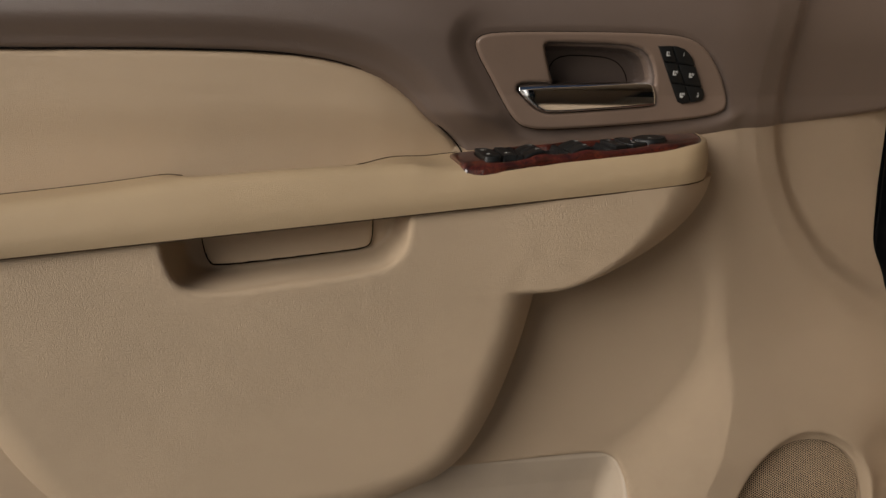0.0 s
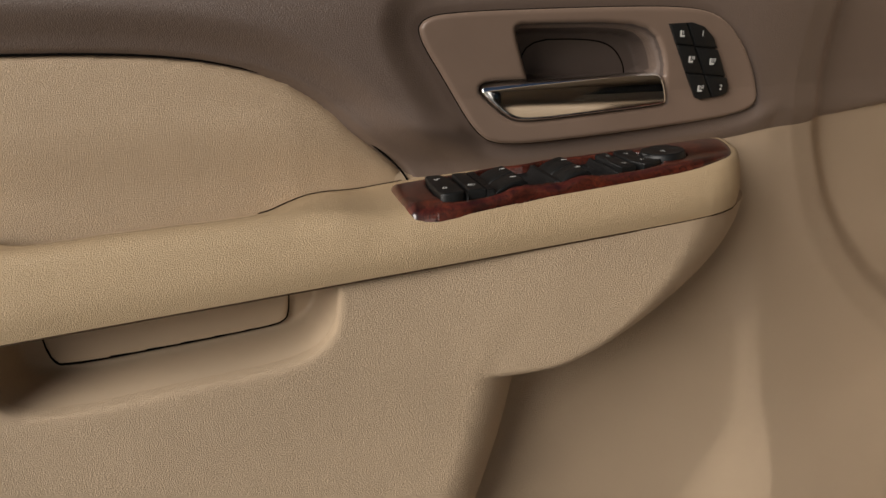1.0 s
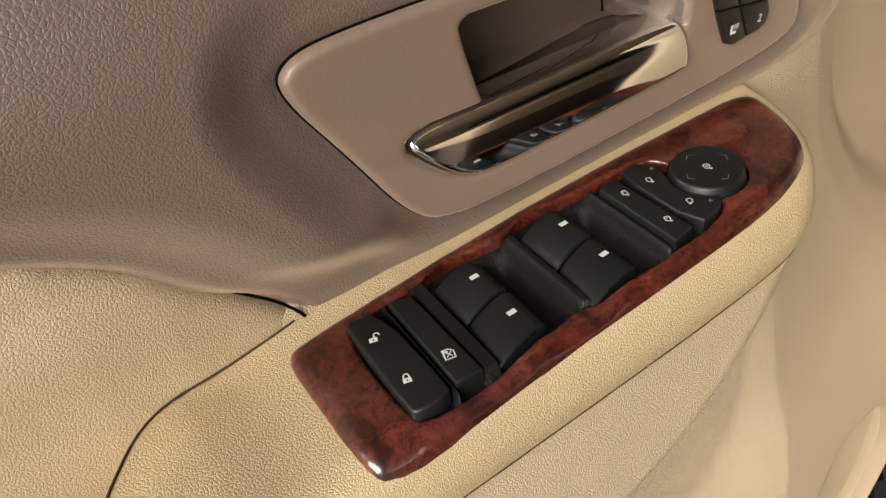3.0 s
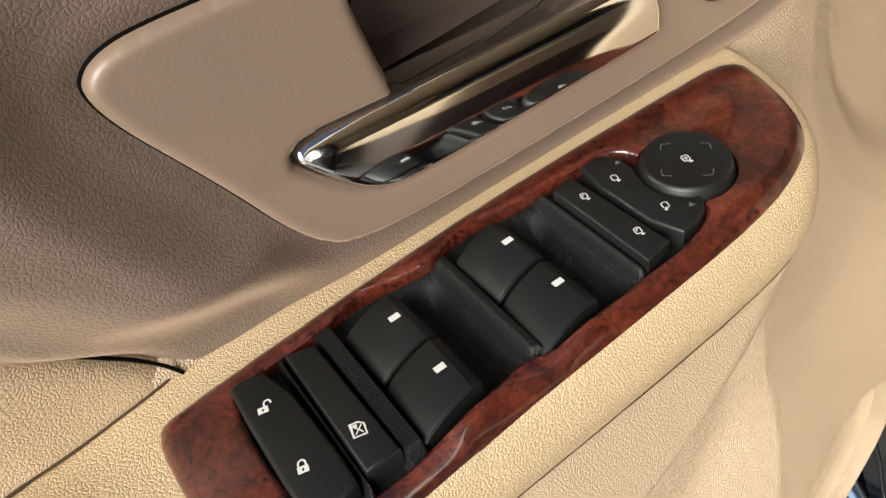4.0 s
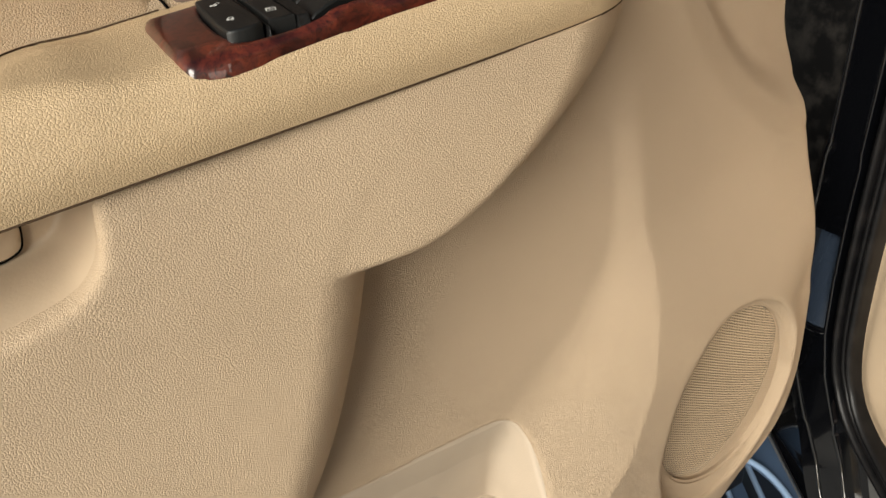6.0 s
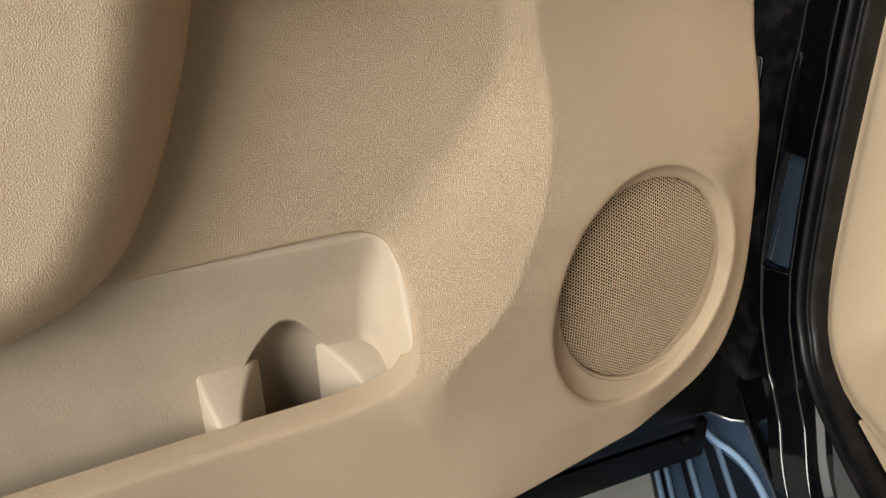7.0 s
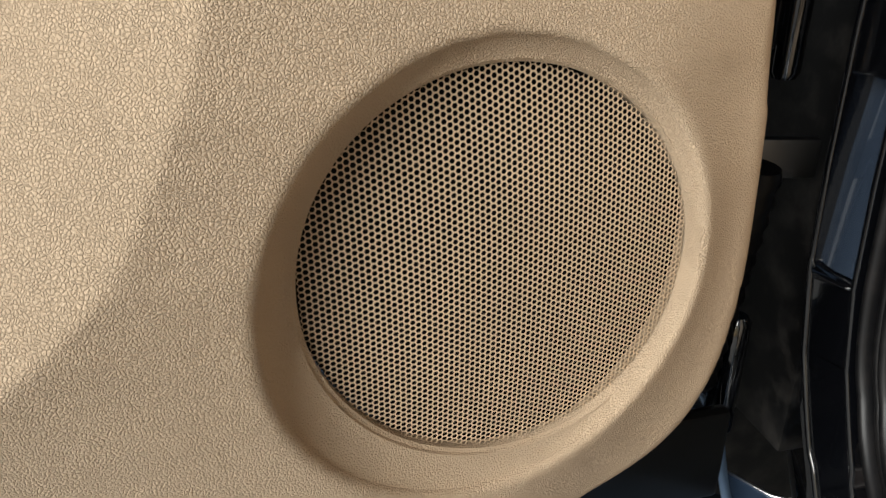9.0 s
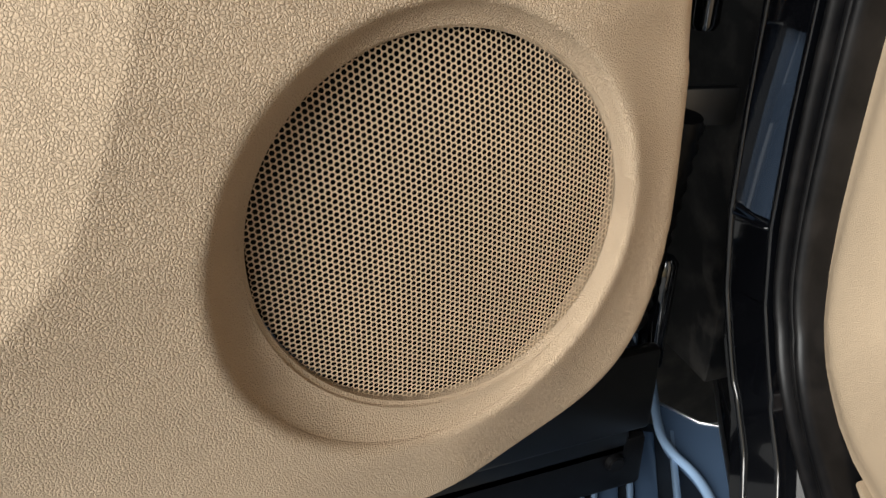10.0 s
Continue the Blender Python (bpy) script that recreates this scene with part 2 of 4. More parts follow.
def tube(name, pts, radius, mat, parent=None, label="", sides=8):
    """A round cord along points."""
    p = np.array(pts, float)
    t = np.gradient(p, axis=0)
    t /= np.linalg.norm(t, axis=1)[:, None]
    ref = np.array([0.0, 1.0, 0.0]) if abs(t[:, 1]).max() < 0.9 else np.array([1.0, 0.0, 0.0])
    a = np.cross(t, ref)
    a /= np.linalg.norm(a, axis=1)[:, None]
    b = np.cross(t, a)
    ang = np.arange(sides) * 2 * np.pi / sides
    v = (p[:, None] + radius * (np.cos(ang)[None, :, None] * a[:, None] + np.sin(ang)[None, :, None] * b[:, None])).reshape(-1, 3)
    n = len(p)
    f = [(i * sides + k, i * sides + (k + 1) % sides, (i + 1) * sides + (k + 1) % sides, (i + 1) * sides + k) for i in range(n - 1) for k in range(sides)]
    f += [tuple(range(sides))[::-1], tuple((n - 1) * sides + k for k in range(sides))]
    return mesh_object(name, v, f, mat, parent, label, 60)


def box_bm(sx, sy, sz, bevel=0.0, seg=2):
    bm = bmesh.new()
    bmesh.ops.create_cube(bm, size=1)
    bmesh.ops.scale(bm, vec=(sx, sy, sz), verts=bm.verts)
    if bevel:
        bmesh.ops.bevel(bm, geom=bm.edges[:], offset=bevel, segments=seg, affect="EDGES", profile=0.5)
    return bm


def prism_bm(poly, h0, h1, bevel=0.0, seg=3):
    """An upright block on an outline in x and y, with its upper rim rounded."""
    bm = bmesh.new()
    low = [bm.verts.new((x, y, h0)) for x, y in poly]
    f = bm.faces.new(low)
    if f.calc_area() and f.normal.z > 0:
        f.normal_flip()
    r = bmesh.ops.extrude_face_region(bm, geom=[f])
    top = [v for v in r["geom"] if isinstance(v, bmesh.types.BMVert)]
    bmesh.ops.translate(bm, vec=(0, 0, h1 - h0), verts=top)
    bmesh.ops.recalc_face_normals(bm, faces=bm.faces)
    if bevel:
        rim = [e for e in bm.edges if all(abs(v.co.z - h1) < 1e-7 for v in e.verts)]
        bmesh.ops.bevel(bm, geom=rim, offset=bevel, segments=seg, affect="EDGES", profile=0.5)
    return bm


# ---- door: shared shapes ----
door = tagged(new("car"), "black car with an open door trimmed in beige and brown", "car")


def seam_z(x):
    return 0.985 + 0.09 * x


def lean(z):
    """How far the upper trim leans out with height."""
    return -0.15 * np.maximum(0, z - 1.10)


DISH = (0.784, 1.107, 0.253)


def dish(x, z):
    r = np.hypot(x - DISH[0], z - DISH[1])
    return 0.005 * np.clip((DISH[2] - r + 0.023) / 0.023, 0, 1) + 0.015 * sstep(DISH[2] - r, -0.001, 0.026)


PANEL = chaikin([(-0.6, 1.03), (0.40, 1.062), (0.46, 1.085), (0.60, 1.10), (0.64, 1.14), (0.712, 1.15), (0.714, 1.08), (0.710, 1.0), (0.706, 0.955), (0.706, 0.928), (0.723, 0.897), (0.727, 0.884), (0.716, 0.855), (0.706, 0.815), (0.708, 0.73), (0.710, 0.66), (0.709, 0.61), (0.700, 0.557), (0.671, 0.516),
                 (0.62, 0.498), (0.51, 0.489), (0.2, 0.455), (-0.2, 0.39), (-0.6, 0.35)], 3)
POCKET = chaikin([(-0.16, 0.726), (0.10, 0.728), (0.30, 0.736), (0.363, 0.738), (0.376, 0.715), (0.378, 0.680), (0.370, 0.644), (0.346, 0.628), (0.285, 0.6220), (0.20, 0.6170), (0.10, 0.6105), (-0.16, 0.590)], 3)
RING_C, RING_N = Vector((0.5848, -0.0855, 0.6498)), Vector((0.14, -0.99, 0.04)).normalized()


FACET_Z = [0.60, 0.636, 0.648, 0.66, 0.675, 0.693, 0.72, 0.748, 0.785, 0.82, 0.86, 0.92, 1.0]
FACET_RIDGE = [0.395, 0.388, 0.394, 0.412, 0.432, 0.447, 0.461, 0.475, 0.486, 0.488, 0.484, 0.484, 0.49]
FACET_LEFT = [0.25, 0.27, 0.29, 0.31, 0.328, 0.343, 0.363, 0.390, 0.430, 0.455, 0.465, 0.466, 0.42]


def soft_interp(v, at, values):
    return sum(np.interp(v + k, at, values) for k in (-0.01, -0.005, 0, 0.005, 0.01)) / 5


def panel_y(x, z):
    """The face of the lower trim, without its openings: a plain upper field, a facet that flares out below it, the loudspeaker's field and a flat strip under the pocket."""
    top = np.interp(x, [0.45, 0.529, 0.591, 0.681], [1.066, 1.070, 1.078, 1.088])
    behind = 0.05 * sstep(z, top - 0.001, top + 0.008)
    a = -0.077 + 0.11 * (z - 0.783) + behind
    c = np.interp(z, [0.36, 0.48, 0.55, 0.62, 0.68, 0.733, 0.783, 0.85, 0.93, 1.0, 1.1], [-0.092, -0.106, -0.117, -0.121, -0.1215, -0.116, -0.1015, -0.080, -0.067, -0.058, -0.055])
    c = c + (0.158 + 0.045 * sstep(z, 0.78, 0.90)) * (x - 0.467) + 0.7 * np.maximum(0, x - 0.62) ** 2 + behind
    left, ridge = soft_interp(z, FACET_Z, FACET_LEFT), soft_interp(z, FACET_Z, FACET_RIDGE)
    s = np.clip((x - left) / (ridge - left), -1, 1)
    ramp = np.where(s < 0.28, np.maximum(0, s + 0.28) ** 2 / 1.12, s)
    y = a + (c - a) * ramp
    up = 0.05 * (1 - sstep(x, 0.335, 0.385))
    w = 1 - sstep(z, 0.575 + up, 0.665 + up)
    return y * (1 - w) + smax(c, -0.113 - 0.011 * sstep(x, 0.22, 0.46) + 0.10 * np.maximum(0, 0.615 - z), 0.008) * w


def edge_y(z):
    return np.interp(z, [0.35, 0.48, 0.54, 0.61, 0.70, 0.76, 0.82, 0.88, 0.92, 1.1], [-0.062, -0.064, -0.066, -0.066, -0.062, -0.052, -0.034, -0.014, -0.010, 0.0])


def panel_face(x, z):
    """The face with its dish and its border, which rolls back to the door shell."""
    y = panel_y(x, z) + dish(x, z)
    dx, dz = x - 0.577, z - 0.650
    away = sstep((0.97 * dx - 0.24 * dz) / np.maximum(0.05, np.hypot(dx, dz)), 0.25, 0.85)
    d = np.maximum(0, -signed(x, z, PANEL))
    r = np.maximum(0, ring_dist(x, z))
    y = y + (edge_y(z) - 0.005 - y) * (r / np.maximum(1e-4, r + d)) * away * (1 - sstep(z, 0.72, 0.80))
    y = smin(y, edge_y(z) - 0.004 + 0.05 * sstep(z, 0.78, 0.88), 0.004)
    return y + roll_off(d, 0.010, 1.0) * np.maximum(0, edge_y(z) - y)


# lower trim with the openings for the pocket and the loudspeaker
ring_u = Vector((1, 0, 0)) - RING_N * RING_N.x
ring_u.normalize()
ring_w = RING_N.cross(ring_u)
if ring_w.z < 0:
    ring_w = -ring_w


def ring_dist(x, z, grow=0.0):
    """Signed distance to the outer border of the loudspeaker's surround."""
    u, v = x - 0.5775, z - 0.6485
    a, b = 0.0945 + grow, 0.0990 + grow
    q = np.hypot(u / a, v / b)
    return (q - 1) * 0.5 * (a + b)


def panel_dist(x, z):
    return np.maximum(np.maximum(signed(x, z, PANEL), -signed(x, z, POCKET)), -ring_dist(x, z))


def panel_h(x, z, d):
    return panel_face(x, z) + roll_off(np.maximum(signed(x, z, POCKET), 0), 0.005, 0.003) + roll_off(np.maximum(ring_dist(x, z), 0), 0.007, 0.0035)


lower = sheet("lower_trim", panel_dist, (-0.6, 0.75, 0.35, 1.16), panel_h, 0.0020, M_BEIGE, door, "beige grained vinyl lower door trim", skirt=0.02, sharp=60)

# map pocket: a wall behind the opening that goes on down behind the lower lip
NICHE_X = 0.300
POCKET_IN = chaikin([(-0.161, 0.731), (0.10, 0.733), (0.30, 0.741), (0.3627, 0.7428), (0.3768, 0.7152), (0.3788, 0.675), (0.3715, 0.645), (0.3715, 0.60), (0.36, 0.54), (0.10, 0.53), (-0.161, 0.53)], 3)


def pocket_h(x, z, d):
    rim = panel_y(x, z) + 0.003 + 0.006 * sstep(0.668 - z, 0, 0.02)
    back = np.interp(z, [0.52, 0.65, 0.70, 0.738, 0.75], [-0.045, -0.060, -0.069, -0.080, -0.084])
    side_d = np.maximum(0, 0.3735 - x - 0.25 * np.maximum(0, z - 0.715) - 9.0 * np.maximum(0, z - 0.715) ** 2)
    wall = 1 - roll_off(side_d, 0.022, 1.0)
    half = 0.001 + 0.037 * np.clip((0.676 - z) / 0.05, 0, 1) ** 0.72
    niche = 0.026 * np.sqrt(np.maximum(0, 1 - ((x - NICHE_X) / half) ** 2)) * sstep(0.676 - z, 0.0, 0.02)
    return np.maximum(rim, rim + (np.maximum(back, rim + 0.002) - rim) * wall * sstep(d, -0.001, 0.008) + niche)


pocket = sheet("map_pocket", lambda x, z: signed(x, z, POCKET_IN), (-0.17, 0.39, 0.52, 0.75), pocket_h, 0.0014, M_POCKET, door, "beige matt plastic map pocket", sharp=70)


def bottle_ledge(plan):
    """A shelf in the pocket, its top falling towards the lip."""
    bm = prism_bm(chaikin(plan, 1), 0.55, 0.6440, 0.0035, 3)
    for v in bm.verts:
        if v.co.z > 0.6:
            v.co.z -= 0.78 * max(0.0, -0.060 - v.co.y)
    return part("bottle_ledge", bm, M_POCKET, pocket, "beige plastic ledge beside the bottle niche")


bottle_ledge([(0.237, -0.050), (0.2375, -0.066), (0.247, -0.0990), (0.259, -0.0990), (0.2600, -0.092), (0.266, -0.074), (0.276, -0.060), (0.282, -0.050)])
bottle_ledge([(0.320, -0.050), (0.374, -0.050), (0.3745, -0.0990), (0.3525, -0.0990), (0.348, -0.092), (0.340, -0.076), (0.328, -0.062)])

# armrest body: the pocket bulge and the nose under the cap
BULGE = chaikin([(0.34, 1.05), (0.33, 0.965), (0.284, 0.925), (0.277, 0.895), (0.267, 0.857), (0.242, 0.788), (0.205, 0.728), (0.13, 0.697), (0.05, 0.688), (-0.08, 0.688), (-0.16, 0.702), (-0.205, 0.745),
                 (-0.25, 0.83), (-0.30, 0.92), (-0.40, 0.98), (-0.6, 0.99), (-0.6, 1.05)], 3)
SCOOP = chaikin([(-0.064, 1.02), (-0.062, 0.972), (-0.052, 0.938), (-0.02, 0.932), (0.05, 0.941), (0.125, 0.949), (0.144, 0.965), (0.148, 0.99), (0.15, 1.02)], 3)


def nose_q(x, z):
    return np.hypot(np.maximum(0, x - 0.25) / 0.210, np.maximum(0, 1.035 - z) / 0.1195)


def nose_dist(x, z):
    return np.maximum((nose_q(x, z) - 1) * 0.14, -0.2 - x)


def body_dist(x, z):
    return np.maximum(np.minimum(signed(x, z, BULGE), nose_dist(x, z)), z - seam_z(x))


def armrest_front(x, z):
    db = np.maximum(0, -signed(x, z, BULGE))
    yb = -0.1255 + roll_off(db, 0.052, 0.085)
    q = nose_q(x, z)
    yn = -0.1225 - 0.0055 * sstep(x, 0.16, 0.30) + roll_off(np.maximum(0, 1 - q) * 0.14, 0.012 + 0.05 * sstep(x, 0.28, 0.43), 0.085)
    return smin(yb, yn, 0.004)


def body_h(x, z, d):
    return armrest_front(x, z) + roll_off(np.maximum(0, signed(x, z, SCOOP)), 0.004, 0.0025)


sheet("armrest_body", lambda x, z: np.maximum(body_dist(x, z), -signed(x, z, SCOOP)), (-0.6, 0.45, 0.68, 1.04), body_h, 0.003, M_BODY, door, "beige grained vinyl armrest front", skirt=0.03, sharp=70)
cup = sheet("pull_cup", lambda x, z: np.maximum(signed(x, z, SCOOP) - 0.0008, z - seam_z(x)), (-0.08, 0.17, 0.92, 1.02),
            lambda x, z, d: armrest_front(x, z) + 0.003 + 0.0475 * sstep(np.maximum(0, 0.0008 - signed(x, z, SCOOP)), -0.003, 0.011), 0.0022, M_PLAIN, door, "beige smooth plastic pull cup", sharp=70)
LINER = chaikin([(-0.036, 1.01), (-0.034, 0.966), (-0.029, 0.950), (-0.022, 0.947), (0.03, 0.9515), (0.1, 0.9585), (0.114, 0.961), (0.118, 0.967), (0.119, 0.99), (0.119, 1.01)], 2)
sheet("pull_cup_liner", lambda x, z: np.maximum(signed(x, z, LINER), z - seam_z(x) - 0.004), (-0.045, 0.13, 0.93, 1.02), lambda x, z, d: -0.0790 - 0.12 * np.maximum(0, 0.966 - z) + roll_off(d, 0.002, 0.001), 0.002, M_PLAIN, cup, "", skirt=0.004)
sheet("pull_cup_gap", lambda x, z: np.maximum(signed(x, z, LINER) - 0.0008, z - seam_z(x) - 0.004), (-0.045, 0.13, 0.93, 1.02), lambda x, z, d: -0.0781 - 0.14 * np.maximum(0, 0.966 - z) + 0 * x, 0.002, M_GAP, cup, "", skirt=0.004)

# armrest cap
def wood_z(x, y):
    return 1.0435 + 0.078 * (x - 0.192) + 0.06 * (y + 0.067)


WOOD = chaikin([(0.191, -0.064), (0.20, -0.0615), (0.26, -0.058), (0.33, -0.056), (0.40, -0.0585), (0.439, -0.0605), (0.434, -0.083), (0.424, -0.105), (0.408, -0.1172), (0.38, -0.1232), (0.32, -0.1252),
                (0.26, -0.1268), (0.20, -0.1300), (0.1925, -0.124), (0.1915, -0.09)], 2)
CAP_X = [-0.6, -0.35, -0.2, -0.1, -0.05, 0.0, 0.06, 0.12, 0.19, 0.44]
CAP_Z = [0.979, 0.998, 1.012, 1.023, 1.031, 1.0375, 1.042, 1.0435, 1.0415, 1.061]
CAP = chaikin([(-0.6, -0.04), (0.449, -0.04), (0.447, -0.066), (0.436, -0.097), (0.417, -0.1195), (0.385, -0.1275), (0.25, -0.1295), (0.0, -0.1305), (-0.6, -0.132)], 2)


GRIP = chaikin([(0.215, -0.030), (0.207, -0.046), (0.200, -0.0490), (0.175, -0.0520), (0.152, -0.0545), (0.137, -0.0610), (0.1235, -0.0770), (0.110, -0.0985), (0.095, -0.1065), (0.06, -0.108), (0.0, -0.106), (-0.03, -0.100), (-0.05, -0.080), (-0.062, -0.062),
                (-0.08, -0.0588), (-0.3, -0.0588), (-0.62, -0.0588), (-0.62, -0.030)], 2)


def front_drop(x, y):
    """The front of the switch trim and the leather before it fall away."""
    return 0.32 * smax(-y - 0.1165, 0 * y, 0.002) * (1 - sstep(x, 0.385, 0.425))


def cap_top(x, y):
    z = sum(np.interp(x + k, CAP_X, CAP_Z) for k in (-0.03, -0.015, 0, 0.015, 0.03)) / 5 + 0.06 * (y + 0.1)
    grip = -signed(x, y, GRIP)
    hollow = 0.07 * sstep(grip, -0.022, 0.0) + 0.93 * sstep(grip, 0.0, 0.010)
    k = sstep(x, 0.15, 0.19)
    return (z - 0.045 * hollow) * (1 - k) + (wood_z(x, y) - 0.0005 - front_drop(x, y)) * k



def cap_dist(x, y):
    return np.maximum(signed(x, y, CAP), -signed(x, y, WOOD) - 0.0028)


def cap_h(x, y, d):
    d = np.maximum(0, -signed(x, y, CAP))
    r = 0.006 + 0.012 * (1 - sstep(x, 0.12, 0.2))
    return cap_top(x, y) - roll_off(d, r, r) * (y < -0.045)


def armrest_cap():
    ob = sheet("armrest_cap", cap_dist, (-0.6, 0.46, -0.135, -0.03), cap_h, 0.0022, M_CAP, door, "beige leather armrest top", place=flat_up, sharp=70)
    me = ob.data
    bm = bmesh.new()
    bm.from_mesh(me)
    rim = [e for e in bm.edges if len(e.link_faces) == 1 and all(abs(signed(v.co.x, v.co.y, CAP)) < 0.001 for v in e.verts)]
    rows = 6
    geom = rim
    for k in range(1, rows + 1):
        r = bmesh.ops.extrude_edge_only(bm, edges=geom)
        vs = [v for v in r["geom"] if isinstance(v, bmesh.types.BMVert)]
        geom = [e for e in r["geom"] if isinstance(e, bmesh.types.BMEdge)]
        for v in vs:
            low = seam_z(v.co.x) + 0.0008
            v.co.z += (low - v.co.z) / (rows + 1 - k)
            v.co.y -= 0.0014 * math.cos(math.pi * (k - 0.5) / rows) * (v.co.y < -0.06)
    bmesh.ops.recalc_face_normals(bm, faces=bm.faces)
    bm.to_mesh(me)
    bm.free()
    me.polygons.foreach_set("use_smooth", [True] * len(me.polygons))
    me.set_sharp_from_angle(angle=radians(60))
    return ob


armrest_cap()


def cap_front(x):
    """The foremost y of the cap's outline at x."""
    ys = np.linspace(-0.135, -0.05, 400)
    return float(ys[signed(np.full(400, x), ys, CAP) < 0][0])


tube("armrest_seam", [(x, cap_front(x) + 0.0003, seam_z(x)) for x in np.linspace(-0.6, 0.438, 110)], 0.0005, M_SEAM, door)

# padded insert and upper trim
INSERT = chaikin([(-0.6, 1.132), (-0.2, 1.135), (-0.07, 1.1375), (0.05, 1.136), (0.115, 1.123), (0.150, 1.104), (0.178, 1.076), (0.205, 1.052), (0.212, 1.03), (0.2, 0.98), (-0.6, 0.95)], 3)


def insert_h(x, z, d):
    foot = np.interp(x, [-0.1, 0.13, 0.16, 0.21], [-0.0565, -0.0555, -0.0535, -0.0465])
    return foot + (-0.0612 - foot) * sstep(z, 1.046, 1.095) * sstep(d, 0, 0.04) + roll_off(d, 0.010, 0.006) + lean(z)


sheet("padded_insert", lambda x, z: signed(x, z, INSERT), (-0.6, 0.22, 0.94, 1.14), insert_h, 0.003, M_INSERT, door, "beige leather padded door insert", skirt=0.01, sharp=70)
ins = [p for p in INSERT if p[1] > 1.045]
ins = sorted(ins, key=lambda p: math.atan2(p[1] - 1.0, p[0] + 0.2), reverse=True)
tube("insert_seam", [(x, float(np.interp(x, [0.0, 0.10, 0.14, 0.2], [-0.0548, -0.0534, -0.0500, -0.0485])) + lean(z), z) for x, z in ins], 0.0007, M_GAP, door)
rim = [p for p in GRIP if p[0] < 0.203 and p[1] < -0.046]
for cut in ([p for p in rim if p[0] > 0.103], [p for p in rim if p[0] < -0.045]):
    tube("insert_seam", [(x, y, float(cap_top(x, y)) + 0.0002) for x, y in cut], 0.0005, M_SEAM, door)
UPPER = chaikin([(-0.6, 1.3), (0.712, 1.3), (0.712, 1.2), (0.712, 1.086), (0.681, 1.082), (0.591, 1.0715), (0.529, 1.0635), (0.45, 1.0595), (0.40, 1.05), (0.15, 1.03), (-0.6, 1.0)], 2)
BEZEL = chaikin([(0.218, 1.1525), (0.235, 1.156), (0.30, 1.1575), (0.40, 1.158), (0.434, 1.1515), (0.458, 1.126), (0.473, 1.093), (0.464, 1.0815), (0.41, 1.075), (0.32, 1.0685), (0.270, 1.067), (0.254, 1.077), (0.235, 1.110), (0.214, 1.143)], 3)


LEVER = chaikin([(0.2530, 1.1100), (0.29, 1.1105), (0.33, 1.1115), (0.385, 1.1135), (0.3915, 1.1115), (0.3950, 1.093), (0.3925, 1.0905), (0.33, 1.0860), (0.295, 1.0835), (0.280, 1.0845), (0.266, 1.095)], 2)
CAVITY = chaikin([(0.2795, 1.1435), (0.281, 1.1472), (0.286, 1.1485), (0.36, 1.148), (0.382, 1.142), (0.392, 1.124), (0.3945, 1.106), (0.34, 1.105), (0.292, 1.107), (0.2895, 1.112)], 1)


def recess_dist(x, z):
    return np.minimum(signed(x, z, LEVER) - 0.0016, signed(x, z, CAVITY))


def upper_h(x, z, d):
    y = -0.0480 - 0.0095 * sstep(z, 1.052, 1.085) + 5.5 * np.maximum(0, z - 1.150) ** 2
    di = signed(x, z, INSERT)
    db = signed(x, z, BEZEL)
    y = y - 0.010 * sstep(di, 0.004, 0.03) * (1 - sstep(di, 0.05, 0.13)) * sstep(db, 0.004, 0.03) * sstep(z, 1.056, 1.085) + 0.007 * (1 - sstep(di, -0.004, 0.005))
    y = y + 0.002 * (1 - sstep(db, 0.0, 0.006)) - 0.003 * sstep(db, 0.004, 0.012) * (1 - sstep(db, 0.014, 0.03)) * sstep(1.092 - z, 0, 0.015)
    return y + 0.2 * smax(x - 0.48, 0 * x, 0.02) + dish(x, z) + roll_off(d, 0.006, 0.004) + lean(z)


sheet("upper_trim", lambda x, z: np.maximum(signed(x, z, UPPER), -recess_dist(x, z) - 0.003), (-0.6, 0.72, 0.99, 1.3), upper_h, 0.0024, M_BROWN, door, "dark brown grained vinyl upper door trim", skirt=0.02, sharp=70)

# door handle bezel, recess and lever
bezel = sheet("handle_bezel", lambda x, z: np.maximum(signed(x, z, BEZEL), -recess_dist(x, z)), (0.2, 0.48, 1.06, 1.16),
              lambda x, z, d: -0.0610 + lean(z) + roll_off(np.maximum(0, -signed(x, z, BEZEL)), 0.003, 0.003) + roll_off(np.maximum(0, recess_dist(x, z)), 0.003, 0.002), 0.0011, M_BEZEL, door, "brown plastic door handle bezel", skirt=0.02)
ring = np.vstack([BEZEL, BEZEL[:2]])
tube("bezel_gap", [(x, -0.0562 + lean(z), z) for x, z in ring], 0.0007, M_GAP, bezel)
# the bezel's brown in a darker base, which carries the recess's shade
sheet("handle_recess", lambda x, z: recess_dist(x, z) - 0.0006, (0.24, 0.4, 1.07, 1.16), lambda x, z, d: -0.0588 + lean(z) + 0.034 * sstep(np.maximum(d, 0.0006 - recess_dist(x, z)), 0, 0.007), 0.0014, M_DARK, bezel, "brown handle recess darkened for its shade", skirt=0.001)
line = chaikin([(0.297, 1.1085), (0.2975, 1.1375), (0.345, 1.1375), (0.366, 1.133), (0.377, 1.120), (0.379, 1.109)], 2, closed=False)
tube("recess_line", [(x, -0.0249 + lean(z), z) for x, z in line], 0.0005, M_GAP, bezel)
